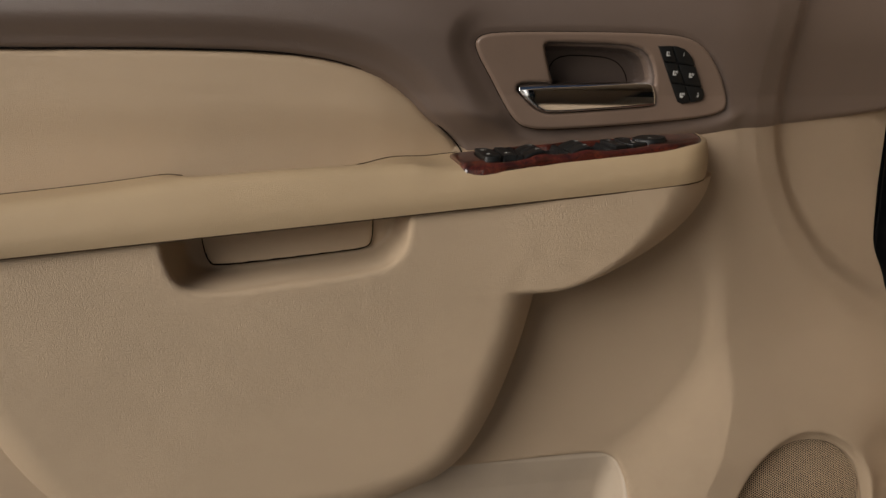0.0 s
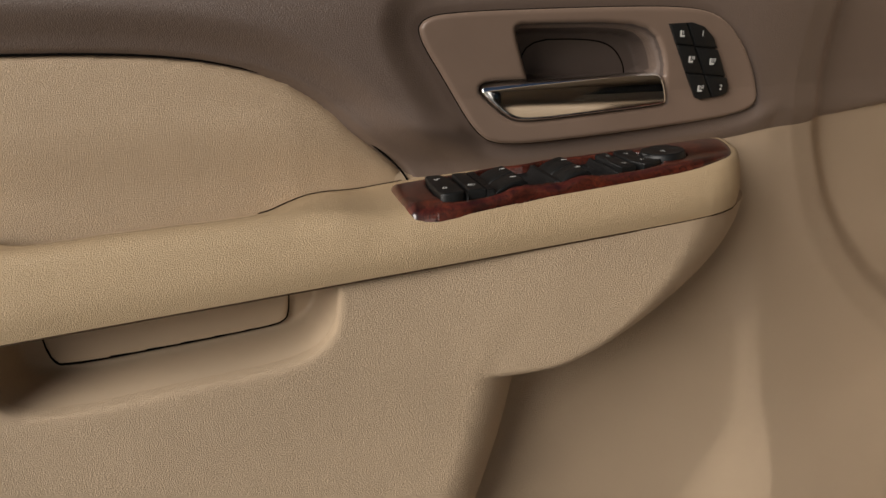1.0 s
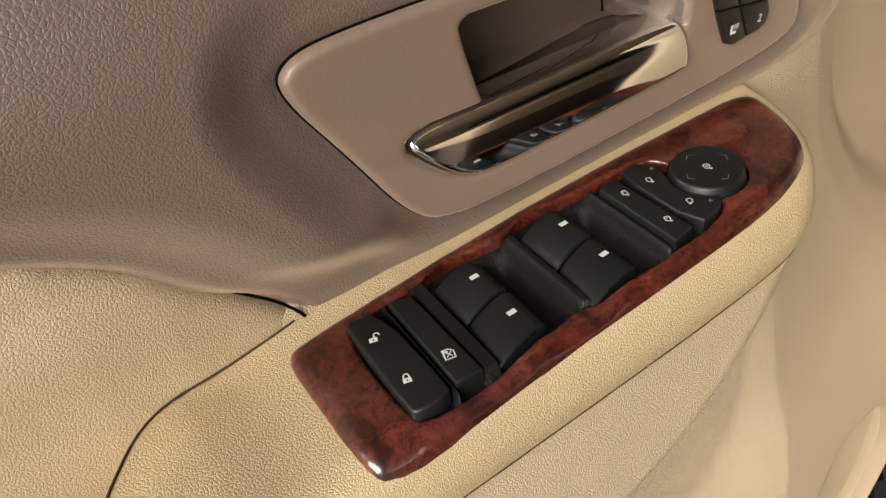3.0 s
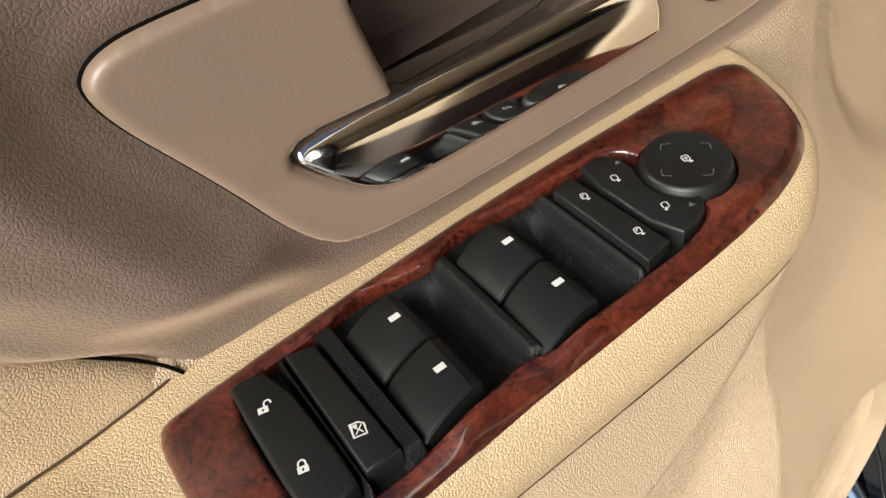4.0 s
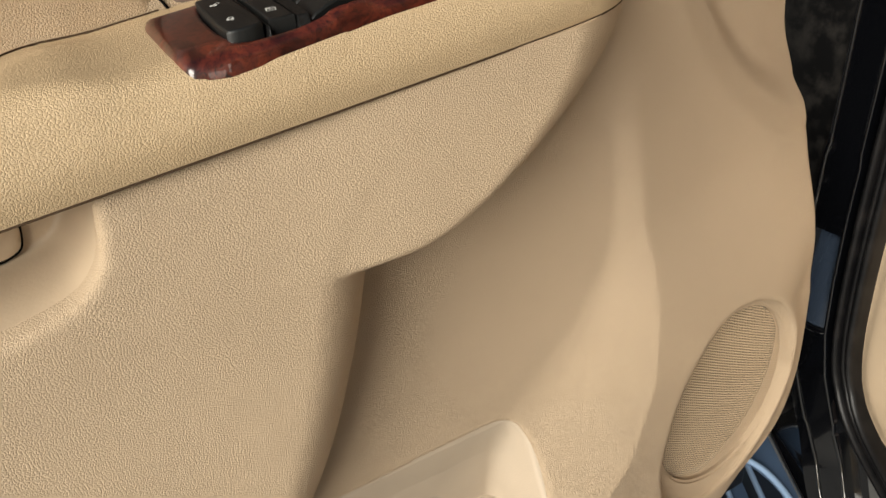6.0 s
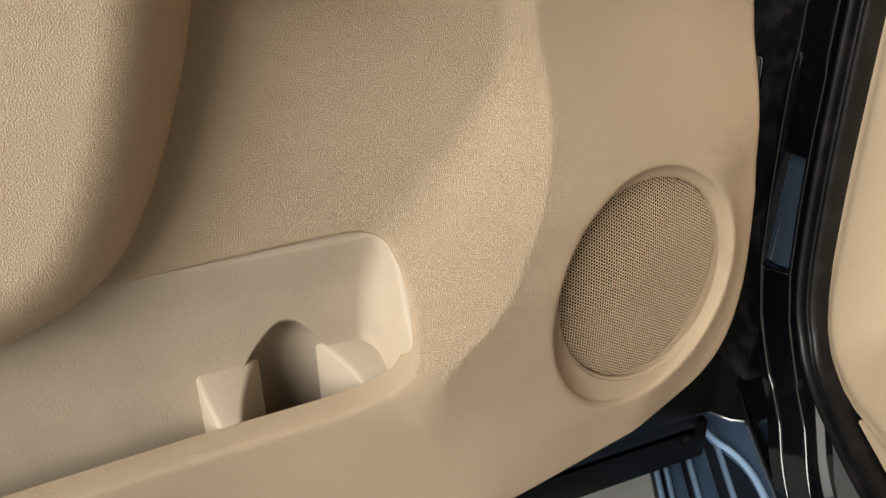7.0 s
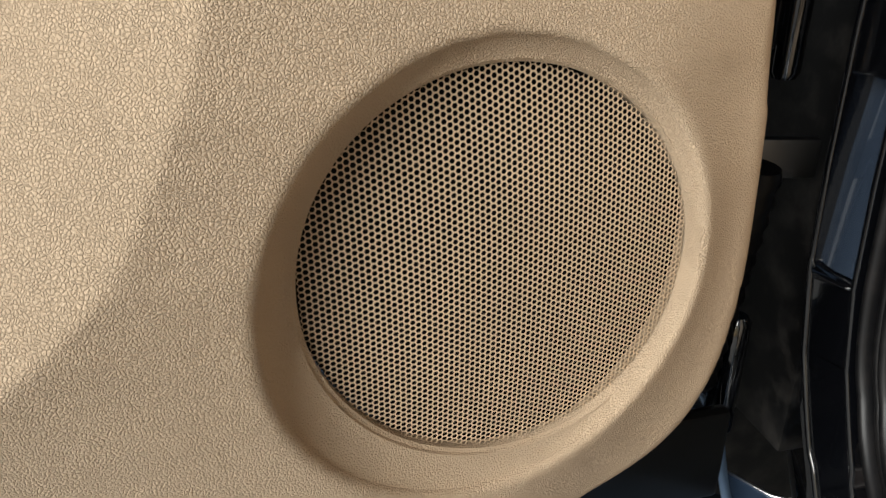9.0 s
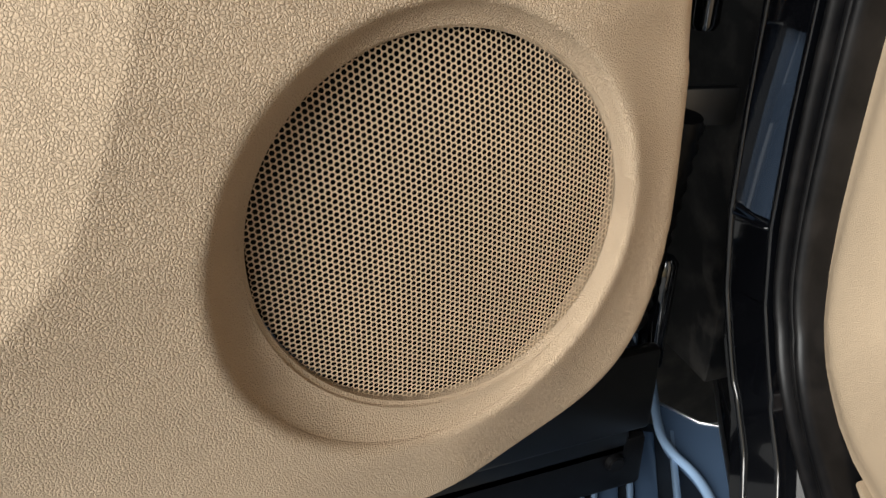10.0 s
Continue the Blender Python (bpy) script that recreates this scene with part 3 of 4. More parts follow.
sheet("handle_lever", lambda x, z: signed(x, z, LEVER), (0.25, 0.4, 1.08, 1.12),
      lambda x, z, d: smax(-0.0640 + 4.5 * (z - 1.0955) ** 2 + 9.0 * np.maximum(0, z - 1.0985) ** 2, -0.0648 + 1.0 * (z - (1.1040 + 0.025 * (x - 0.253))), 0.0022) + 2.2 * np.maximum(0, 0.283 - x) ** 2 + roll_off(d, 0.0016, 0.0012), 0.0008, M_CHROME, bezel, "polished chrome door lever", skirt=0.012)

# loudspeaker


def loudspeaker():
    a, b, ph = 0.0848, 0.0904, 0.9477
    e1 = Vector((1, 0, 0))
    n = RING_N
    u0 = (e1 - n * n.dot(e1)).normalized()
    w0 = n.cross(u0)
    if w0.z < 0:
        w0 = -w0
    u = u0 * math.cos(ph) + w0 * math.sin(ph)
    w = -u0 * math.sin(ph) + w0 * math.cos(ph)
    N = 96
    rows = []
    ang = np.arange(N) * 2 * np.pi / N
    inner = [RING_C + u * (a * math.cos(t)) + w * (b * math.sin(t)) for t in ang]
    dirs = [((p - RING_C)).normalized() for p in inner]
    # border on the trim, found outward from the grille's edge
    outer = []
    for p, d in zip(inner, dirs):
        lo, hi = -0.01, 0.06
        for _ in range(30):
            mid = (lo + hi) / 2
            q = p + d * mid
            if ring_dist(q.x, q.z) < 0:
                lo = mid
            else:
                hi = mid
        q = p + d * (lo + 0.0005)
        q.y = float(panel_face(np.array(q.x), np.array(q.z))) + 0.0040
        outer.append(q)
    prof = [(0.0, -0.006), (0.0, 0.0), (0.10, 0.0005), (0.13, 0.002)] + [(0.16 + 0.06 * k, None) for k in range(15)]
    verts, faces = [], []
    for s, off in prof:
        for p, q in zip(inner, outer):
            lift_n = (q - p).dot(n)
            flat = (q - p) - n * lift_n
            k = max(0.0, (s - 0.13) / 0.87)
            verts.append(p + flat * s + n * (off if off is not None else 0.002 + (lift_n - 0.002) * k ** 1.9))
    for r in range(len(prof) - 1):
        for k in range(N):
            faces.append((r * N + k, r * N + (k + 1) % N, (r + 1) * N + (k + 1) % N, (r + 1) * N + k))
    ring = mesh_object("speaker_surround", verts, faces, M_BEIGE, door, "beige vinyl loudspeaker surround", 50)
    # perforated dome
    pitch, hole = 0.00268, 0.00119
    verts, faces = [], []

    def lift(x, y):
        r2 = (x / a) ** 2 + (y / b) ** 2
        return RING_C + u * x + w * y + n * (0.007 * (1 - r2) - 0.003)

    # columns of holes run upright
    cph, sph = math.cos(ph), math.sin(ph)
    nn = 40
    for i in range(-nn, nn + 1):
        for j in range(-nn, nn + 1):
            X = i * pitch * 0.8660254
            Y = (j + 0.5 * (i % 2)) * pitch
            x, y = X * cph + Y * sph, -X * sph + Y * cph
            if (x / a) ** 2 + (y / b) ** 2 > 0.985:
                continue
            base = len(verts)
            for k in range(6):
                t = math.pi / 3 * k
                dx, dy = pitch / math.sqrt(3) * math.cos(t), pitch / math.sqrt(3) * math.sin(t)
                verts.append(lift(x + dx * cph + dy * sph, y - dx * sph + dy * cph))
            for rr, dep in ((hole, 0.0), (hole * 0.98, 0.0002)):
                for k in range(6):
                    t = math.pi / 3 * k
                    dx, dy = rr * math.cos(t), rr * math.sin(t)
                    verts.append(lift(x + dx * cph + dy * sph, y - dx * sph + dy * cph) - n * dep)
            for k in range(6):
                l = (k + 1) % 6
                faces.append((base + k, base + l, base + 6 + l, base + 6 + k))
                faces.append((base + 6 + k, base + 6 + l, base + 12 + l, base + 12 + k))
    g = mesh_object("speaker_grille", verts, faces, M_GRILLE, door, "beige perforated metal loudspeaker grille", 35)
    verts = [RING_C - n * 0.045] + [p - n * 0.012 for p in inner]
    mesh_object("speaker_cone", verts, [(0, 1 + k, 1 + (k + 1) % N) for k in range(N)], M_GAP, door, "")


loudspeaker()

# ---- switch panel ----
WELL = chaikin([(0.2135, -0.069), (0.225, -0.0668), (0.246, -0.0668), (0.262, -0.0625), (0.280, -0.0655), (0.290, -0.0668), (0.304, -0.0615), (0.322, -0.0655), (0.345, -0.0665), (0.366, -0.068), (0.372, -0.078), (0.371, -0.112),
                (0.352, -0.1175), (0.332, -0.1175), (0.316, -0.1195), (0.296, -0.1205), (0.286, -0.1165), (0.274, -0.1195), (0.252, -0.1220), (0.222, -0.1225), (0.2135, -0.118)], 2)


def hump(x):
    return 0.0035 * (np.exp(-((x - 0.264) / 0.013) ** 2) + np.exp(-((x - 0.307) / 0.013) ** 2))


def wood_dist(x, y):
    return np.maximum(np.maximum(signed(x, y, WOOD), -signed(x, y, WELL)), 0.0170 - np.hypot(x - 0.3765, y + 0.0940))


wood = sheet("wood_trim", wood_dist, (0.185, 0.445, -0.135, -0.05), lambda x, y, d: wood_z(x, y) + 0.0024 - front_drop(x, y) - roll_off(np.maximum(0, -signed(x, y, WOOD)), 0.006, 0.0030)
             - roll_off(np.maximum(0, signed(x, y, WELL)), 0.002, 0.0012) + hump(x) * (1 - sstep(signed(x, y, WELL), 0.0, 0.008)) * (sstep(-y, 0.085, 0.105) + 0.2 * (1 - sstep(-y, 0.070, 0.085))), 0.0012, M_WOOD, door, "glossy red-brown burl wood switch trim", place=flat_up, skirt=-0.008)
def well_h(x, y, d):
    """The housing floor: a finger cup behind each pair of window switches, which rises to a rounded ridge, and a thin divider."""
    cups = sstep(x, 0.2710, 0.2735) * (1 - sstep(x, 0.2825, 0.2893)) + sstep(x, 0.3140, 0.3165) * (1 - sstep(x, 0.3265, 0.3332))
    arms = 1.12 * sstep(x, 0.2436, 0.2444) * (1 - sstep(x, 0.2494, 0.2506)) + 0.9 * sstep(x, 0.2876, 0.2906) * (1 - sstep(x, 0.2928, 0.2950)) + 0.75 * sstep(x, 0.3318, 0.3342) * (1 - sstep(x, 0.3352, 0.3366))
    arms = arms * sstep(d, 0.0, 0.004)
    return wood_z(x, y) - 0.003 - 0.0075 * cups * sstep(d, 0.0, 0.012) + 0.0062 * arms + 0.0062 * sstep(x, 0.2305, 0.2309) * (1 - sstep(x, 0.2321, 0.2326)) * sstep(d, 0.0, 0.003)


sheet("switch_well", lambda x, y: np.minimum(signed(x, y, WELL), np.hypot(x - 0.3765, y + 0.0940) - 0.0173) - 0.001, (0.2, 0.4, -0.13, -0.055),
      well_h, 0.0006, M_CUP, door, "black grained plastic switch housing", place=flat_up, sharp=60)


def on_wood(bm):
    """Lays a block that stands on the plane z = 0 onto the slope of the switch panel."""
    for v in bm.verts:
        v.co.z += float(wood_z(v.co.x, v.co.y))
    return bm


def key(name, quad, h, label, bevel=0.0012):
    bm = prism_bm(chaikin(quad, 1) if len(quad) > 4 else quad, -0.004, h, bevel)
    return part(name, on_wood(bm), M_BLACK, door, label)


lock_key = key("lock_switch", [(0.2145, -0.0705), (0.2165, -0.0685), (0.2285, -0.0715), (0.2305, -0.118), (0.227, -0.1205), (0.2165, -0.1205), (0.2140, -0.118)], 0.0055, "black door lock switch")
child_key = key("window_lock_switch", [(0.2335, -0.0695), (0.2425, -0.0725), (0.2435, -0.1185), (0.2325, -0.1185)], 0.005, "black window lockout switch")


def rocker(quad):
    """A window switch: an arched key with fine steps along the edge that the finger lifts."""
    q = [Vector((*c, 0)) for c in quad]
    prof = [(0.0, -0.001), (0.06, 0.0012), (0.2, 0.0032), (0.4, 0.0048), (0.6, 0.0057), (0.80, 0.0060), (0.84, 0.0060), (0.845, 0.0053), (0.89, 0.0053), (0.895, 0.0046), (0.94, 0.0046), (0.945, 0.0039), (0.985, 0.0038), (1.0, 0.0030)]
    cross = [(0.0, -0.0012), (0.025, -0.0003), (0.06, 0.0), (0.94, 0.0), (0.975, -0.0003), (1.0, -0.0012)]
    bm = bmesh.new()
    grid = []
    for s, h in prof:
        a, b = q[0].lerp(q[1], s), q[3].lerp(q[2], s)
        row = [bm.verts.new((*b.lerp(a, 0.0).xy, -0.006))]
        for c, dz in cross:
            p = b.lerp(a, c)
            row.append(bm.verts.new((p.x, p.y, h + dz)))
        row.append(bm.verts.new((*a.xy, -0.006)))
        grid.append(row)
    for r0, r1 in zip(grid, grid[1:]):
        for k in range(len(r0) - 1):
            bm.faces.new((r0[k], r1[k], r1[k + 1], r0[k + 1]))
    bm.faces.new(grid[0][::-1])
    bm.faces.new(grid[-1])
    bmesh.ops.recalc_face_normals(bm, faces=bm.faces)
    return part("window_switch", on_wood(bm), M_BLACK, door, "arched black window switch", 25)


window_keys = [rocker(q) for q in ([(0.2500, -0.0735), (0.2718, -0.0715), (0.2725, -0.0930), (0.2505, -0.0958)], [(0.2503, -0.0972), (0.2725, -0.0944), (0.2725, -0.1160), (0.2480, -0.1198)],
                                   [(0.2930, -0.0725), (0.3145, -0.0695), (0.3155, -0.0920), (0.2942, -0.0948)], [(0.2942, -0.0962), (0.3150, -0.0938), (0.3155, -0.1162), (0.2912, -0.1195)])]
fold_key = key("mirror_fold_switch", [(0.3365, -0.0725), (0.3455, -0.0705), (0.3470, -0.1145), (0.3360, -0.1165)], 0.0045, "black mirror fold switch")
select_key = key("mirror_select_switch", [(0.3485, -0.0700), (0.360, -0.0700), (0.3645, -0.078), (0.359, -0.0955), (0.3645, -0.107), (0.369, -0.108), (0.363, -0.1145), (0.3490, -0.1155)], 0.0045, "black mirror select switch")


def mirror_knob():
    bm = bmesh.new()
    prof = [(0.0164, -0.006), (0.0164, 0.0005), (0.0160, 0.0014), (0.0152, 0.0050), (0.0147, 0.0060), (0.0140, 0.0063), (0.0132, 0.0060), (0.007, 0.0053), (0.0003, 0.0051)]
    N = 40
    rings = [[bm.verts.new((0.3765 + r * math.cos(2 * math.pi * k / N), -0.0940 + r * math.sin(2 * math.pi * k / N), h)) for k in range(N)] for r, h in prof]
    for a, b in zip(rings, rings[1:]):
        for k in range(N):
            bm.faces.new((a[k], a[(k + 1) % N], b[(k + 1) % N], b[k]))
    bm.faces.new(rings[-1])
    return part("mirror_knob", on_wood(bm), M_BLACK, door, "round black mirror adjustment knob")


knob = mirror_knob()


# ---- printed symbols ----
def ribbon(bm, pts, width, closed=False):
    p = [Vector(q) for q in pts]
    n = len(p)
    sides = []
    for i in range(n):
        a = p[i - 1] if closed or i else p[i]
        b = p[(i + 1) % n] if closed or i < n - 1 else p[i]
        t = (b - a).normalized()
        m = Vector((-t.y, t.x))
        if (closed or 0 < i < n - 1):
            d1 = (p[i] - a).normalized()
            m = m / max(0.5, m.dot(Vector((-d1.y, d1.x))))
        sides.append((bm.verts.new((*(p[i] + m * width / 2), 0)), bm.verts.new((*(p[i] - m * width / 2), 0))))
    for i in range(n if closed else n - 1):
        (a, b), (c, d) = sides[i], sides[(i + 1) % n]
        bm.faces.new((a, b, d, c))


def blob(bm, pts):
    bm.faces.new([bm.verts.new((x, y, 0)) for x, y in pts])


def arc(cx, cy, r, a0, a1, n=9, ry=None):
    return [(cx + r * math.cos(radians(a0 + (a1 - a0) * k / (n - 1))), cy + (ry or r) * math.sin(radians(a0 + (a1 - a0) * k / (n - 1)))) for k in range(n)]


def rounded(w, h, r, cx=0.0, cy=0.0):
    return [(cx + sx * (w / 2 - r) + r * math.cos(radians(q)), cy + sy * (h / 2 - r) + r * math.sin(radians(q)))
            for sx, sy, a0 in ((1, 1, 0), (-1, 1, 90), (-1, -1, 180), (1, -1, 270)) for q in (a0, a0 + 45, a0 + 90)]


def symbol_lock(bm, open_shackle):
    for cx, cy, w, h in ((-0.72, -0.6, 1.0, 1.7), (0.72, -0.6, 1.0, 1.7), (0.0, -1.2, 0.5, 0.5), (0.0, 0.0, 0.5, 0.5)):
        blob(bm, [(cx - w / 2, cy - h / 2), (cx + w / 2, cy - h / 2), (cx + w / 2, cy + h / 2), (cx - w / 2, cy + h / 2)])
    x = 1.25 if open_shackle else 0.0
    ribbon(bm, [(x - 0.8, 0.2)] + arc(x, 0.9, 0.8, 180, 0) + ([(x + 0.8, 0.6)] if open_shackle else [(x + 0.8, 0.2)]), 0.42)


def symbol_window_lock(bm):
    ribbon(bm, [(-1.5, -1.7), (1.5, -1.7), (1.5, 0.9), (0.3, 1.8), (-1.5, 1.8)], 0.38, True)
    ribbon(bm, [(-0.9, -1.1), (0.9, 0.9)], 0.3)
    ribbon(bm, [(-0.9, 0.9), (0.9, -1.1)], 0.3)
    blob(bm, rounded(1.0, 0.8, 0.1, -0.6, 1.0))


def symbol_mirror(bm, arrow, flip=1):
    ribbon(bm, rounded(1.8, 2.2, 0.5, 0, 0.3), 0.3, True)
    ribbon(bm, [(0.3 * flip, -0.95), (0.35 * flip, -1.45), (1.15 * flip, -1.35)], 0.36)
    if arrow:
        ribbon(bm, [(0.35, 0.9), (-0.3, 0.75), (-0.35, 0.1)], 0.28)


def symbol_cross(bm):
    symbol_mirror(bm, False)
    ribbon(bm, [(-0.6, 0.3), (0.6, 0.3)], 0.26)
    ribbon(bm, [(0, -0.3), (0, 0.9)], 0.26)


def symbol_seat(bm, heat):
    blob(bm, rounded(0.9, 2.0, 0.3, -0.7, 0.5))
    blob(bm, rounded(2.2, 0.8, 0.3, 0.0, -0.8))
    for k in range(3 if heat else 1):
        ribbon(bm, [(0.3 + 0.6 * k, 0.0), (0.45 + 0.6 * k, 0.5), (0.25 + 0.6 * k, 0.9), (0.4 + 0.6 * k, 1.4)], 0.3)


def printed(name, key_ob, draw, place, size=0.001, mat=None, turn=0.0):
    """Print on a key: draw() makes it in millimetres, place() carries a point onto the key's face."""
    bm = bmesh.new()
    draw(bm)
    bm.transform(Matrix.Rotation(radians(turn), 4, "Z") @ Matrix.Scale(size, 4))
    for v in bm.verts:
        v.co = place(v.co.x, v.co.y)
    bmesh.ops.recalc_face_normals(bm, faces=bm.faces)
    return part(name, bm, mat or M_WHITE, key_ob, "white printed symbol")


def on_key(cx, cy, h):
    return lambda x, y: Vector((cx + x, cy + y, float(wood_z(cx + x, cy + y)) + h + 0.00012))


# the prints stand at a slant, towards the driver
SLANT = -15
printed("lock_symbol", lock_key, lambda b: symbol_lock(b, True), on_key(0.2200, -0.0825, 0.0055), 0.00125, turn=SLANT)
printed("lock_symbol", lock_key, lambda b: symbol_lock(b, False), on_key(0.2203, -0.1062, 0.0055), 0.00125, turn=SLANT)
printed("window_lock_symbol", child_key, symbol_window_lock, on_key(0.2377, -0.1062, 0.005), 0.00125, turn=SLANT)
for kob, (cx, cy) in zip(window_keys, ((0.2656, -0.0818), (0.2654, -0.1058), (0.3098, -0.0812), (0.3099, -0.1050))):
    printed("window_mark", kob, lambda b: blob(b, rounded(3.6, 2.2, 0.2)), on_key(cx, cy, 0.0061), 0.001)
for kob, cx, cy, arrow in ((fold_key, 0.3417, -0.0822, True), (fold_key, 0.3427, -0.1055, True), (select_key, 0.3548, -0.0828, False), (select_key, 0.3568, -0.1035, False)):
    printed("mirror_symbol", kob, lambda b: symbol_mirror(b, arrow, -1 if (kob, cy) == (select_key, -0.1035) else 1), on_key(cx, cy, 0.0045), 0.00115, turn=SLANT)
printed("mirror_symbol", knob, symbol_cross, on_key(0.3772, -0.0934, 0.0053), 0.0013, turn=SLANT)
for cx, cy in ((0.3610, -0.0775), (0.3628, -0.1085)):
    printed("side_mark", select_key, lambda b: blob(b, [(-1.1, -0.8), (1.1, -0.8), (0.0, 1.0)]), on_key(cx, cy, 0.0045), 0.001, M_GREYMARK, SLANT)
for ang in (0, 90, 180, 270):
    c, q = math.cos(radians(ang)), math.sin(radians(ang))
    printed("arrow_mark", knob, lambda b: ribbon(b, [(-2.4, -1.5), (0, 0.4), (2.4, -1.5)], 0.3), on_key(0.3765 + 0.0108 * c, -0.0940 + 0.0108 * q, 0.0059), 0.0010, M_GREYMARK, ang - 90)

# ---- seat memory buttons ----
def cut_poly(poly, nx, nz, c):
    """The part of a convex outline where nx x + nz z < c."""
    out = []
    for (ax, az), (bx, bz) in zip(poly, poly[1:] + poly[:1]):
        fa, fb = nx * ax + nz * az - c, nx * bx + nz * bz - c
        if fa <= 0:
            out.append((ax, az))
        if fa * fb < 0:
            t = fa / (fa - fb)
            out.append((ax + t * (bx - ax), az + t * (bz - az)))
    return out


def memory_buttons():
    block = [(0.3910, 1.1460), (0.4085, 1.1465), (0.4180, 1.1435), (0.4265, 1.1360), (0.4440, 1.1020), (0.4430, 1.0965), (0.4380, 1.0945), (0.4220, 1.0925), (0.4175, 1.0945)]
    mount = prism_bm([(x, z) for x, z in chaikin(block, 1)], 0.0, 0.004, 0.0008)
    mount.transform(Matrix(((1, 0, 0, 0), (0, 0, -1, -0.0575), (0, 1, 0, 0), (0, 0, 0, 1))))
    for v in mount.verts:
        v.co.y += lean(v.co.z)
    part("button_block", mount, M_CUP, door, "black seat memory button block")
    # rows run along the slope of the block, the columns along its long side
    long = Vector((0.4175 - 0.3910, 1.0945 - 1.1460)).normalized()
    across = Vector((0.99, -0.12)).normalized()
    rown = Vector((-across.y, across.x))
    coln = Vector((-long.y, long.x))
    o = Vector((0.4178, 1.1195))
    cuts = [0.0100, -0.0085]
    mid = o.dot(coln)
    for r in range(3):
        for c in range(2):
            poly = [tuple(p) for p in block]
            g = 0.0005
            hi = o.dot(rown) + (cuts[r - 1] if r else 1)
            lo = o.dot(rown) + (cuts[r] if r < 2 else -1)
            poly = cut_poly(poly, rown.x, rown.y, hi - g)
            poly = cut_poly(poly, -rown.x, -rown.y, -(lo + g))
            poly = cut_poly(poly, *(coln if c == 0 else -coln), (mid if c == 0 else -mid) - g)
            if len(poly) < 3:
                continue
            bm = prism_bm(poly, 0.0, 0.0022, 0.0006, 2)
            bm.transform(Matrix(((1, 0, 0, 0), (0, 0, -1, -0.0612), (0, 1, 0, 0), (0, 0, 0, 1))))
            for v in bm.verts:
                v.co.y += lean(v.co.z)
            b = part("memory_button", bm, M_BLACK, door, "black seat memory button")
            cx, cz = sum(p[0] for p in poly) / len(poly), sum(p[1] for p in poly) / len(poly)
            place = lambda x, y, cx=cx, cz=cz: Vector((cx + x, -0.0643 + lean(cz + y), cz + y))
            if (r, c) in ((0, 1), (2, 1), (0, 0), (2, 0)) and ((r, c)[1] == RIGHT):
                digit("1" if r == 0 else "2", b, cx, cz)
            else:
                printed("seat_symbol", b, lambda q: symbol_seat(q, r > 0), place, 0.0017)


def digit(text, key_ob, cx, cz):
    cu = bpy.data.curves.new("digit", "FONT")
    cu.body, cu.size, cu.align_x, cu.align_y = text, 0.0055, "CENTER", "CENTER"
    ob = new("digit", cu)
    me = bpy.data.meshes.new_from_object(ob)
    bpy.data.objects.remove(ob)
    me.transform(Matrix(((1, 0, 0, cx), (0, 0, -1, -0.0643), (0, 1, 0, cz), (0, 0, 0, 1))))
    for v in me.vertices:
        v.co.y += lean(v.co.z)
    me.materials.clear()
    me.materials.append(M_WHITE)
    tagged(new("digit", me), "white printed number").parent = key_ob


RIGHT = 1
memory_buttons()

# ---- door shell ----
def moved(bm, x, y, z, rz=0.0):
    bm.transform(pose(x, y, z, 0, 0, rz))
    return bm


part("door_shell", moved(box_bm(1.34, 0.09, 0.93, 0.012), 0.06, 0.068, 0.795), M_PAINT, door, "black painted steel door shell")
part("door_bottom_flange", moved(box_bm(1.36, 0.03, 0.06, 0.006), 0.09, 0.035, 0.385), M_SATIN, door, "black painted lower door edge")
part("door_bottom_seal", moved(box_bm(1.38, 0.014, 0.055, 0.005), 0.095, 0.027, 0.345), M_RUBBER, door, "black rubber seal strip under the door")


# added plate that keeps the board's mirror image off the shell
part("door_bottom_cover", moved(box_bm(1.36, 0.012, 0.075, 0.004), 0.092, 0.008, 0.437), M_SATIN, door, "black plate added along the lower door edge against reflections")


def plug(x, y, z, r):
    bm = bmesh.new()
    bmesh.ops.create_cone(bm, cap_ends=True, segments=24, radius1=r, radius2=r * 0.8, depth=0.006)
    bmesh.ops.bevel(bm, geom=[e for e in bm.edges if all(v.co.z > 0 for v in e.verts)], offset=0.001, segments=2, affect="EDGES")
    bm.transform(pose(x, y, z, 90))
    return part("seal_plug", bm, M_RUBBER, door, "round black rubber plug")


for x, z in ((0.52, 0.352), (0.757, 0.352), (0.28, 0.352), (0.04, 0.352)):
    plug(x, 0.018, z, 0.009)

# ---- car body at the hinge; its side runs away at a slant from the open door ----
ALONG = Vector((-0.37, -0.93, 0)).normalized()


def body_x(y):
    return 0.82 + 0.4 * np.minimum(0, y + 0.06)


def side_loft(name, curve, profile, mat, label, sharp=35):
    """A moulding along a curve in the plane of the door opening; profile: steps across it and steps out of the plane."""
    c = chaikin(curve, 3, closed=False)
    t = np.gradient(c, axis=0)
    t /= np.linalg.norm(t, axis=1)[:, None]
    nrm = np.stack([t[:, 1], -t[:, 0]], 1)
    verts, faces = [], []
    m = None
    for (y, z), (ny, nz) in zip(c, nrm):
        prof = profile(z) if callable(profile) else profile
        m = len(prof)
        for a, out in prof:
            verts.append((body_x(y) + out, y + a * ny, z + a * nz))
    for i in range(len(c) - 1):
        for k in range(m - 1):
            faces.append((m * i + k, m * i + k + 1, m * (i + 1) + k + 1, m * (i + 1) + k))
    return mesh_object(name, verts, faces, mat, door, label, sharp)


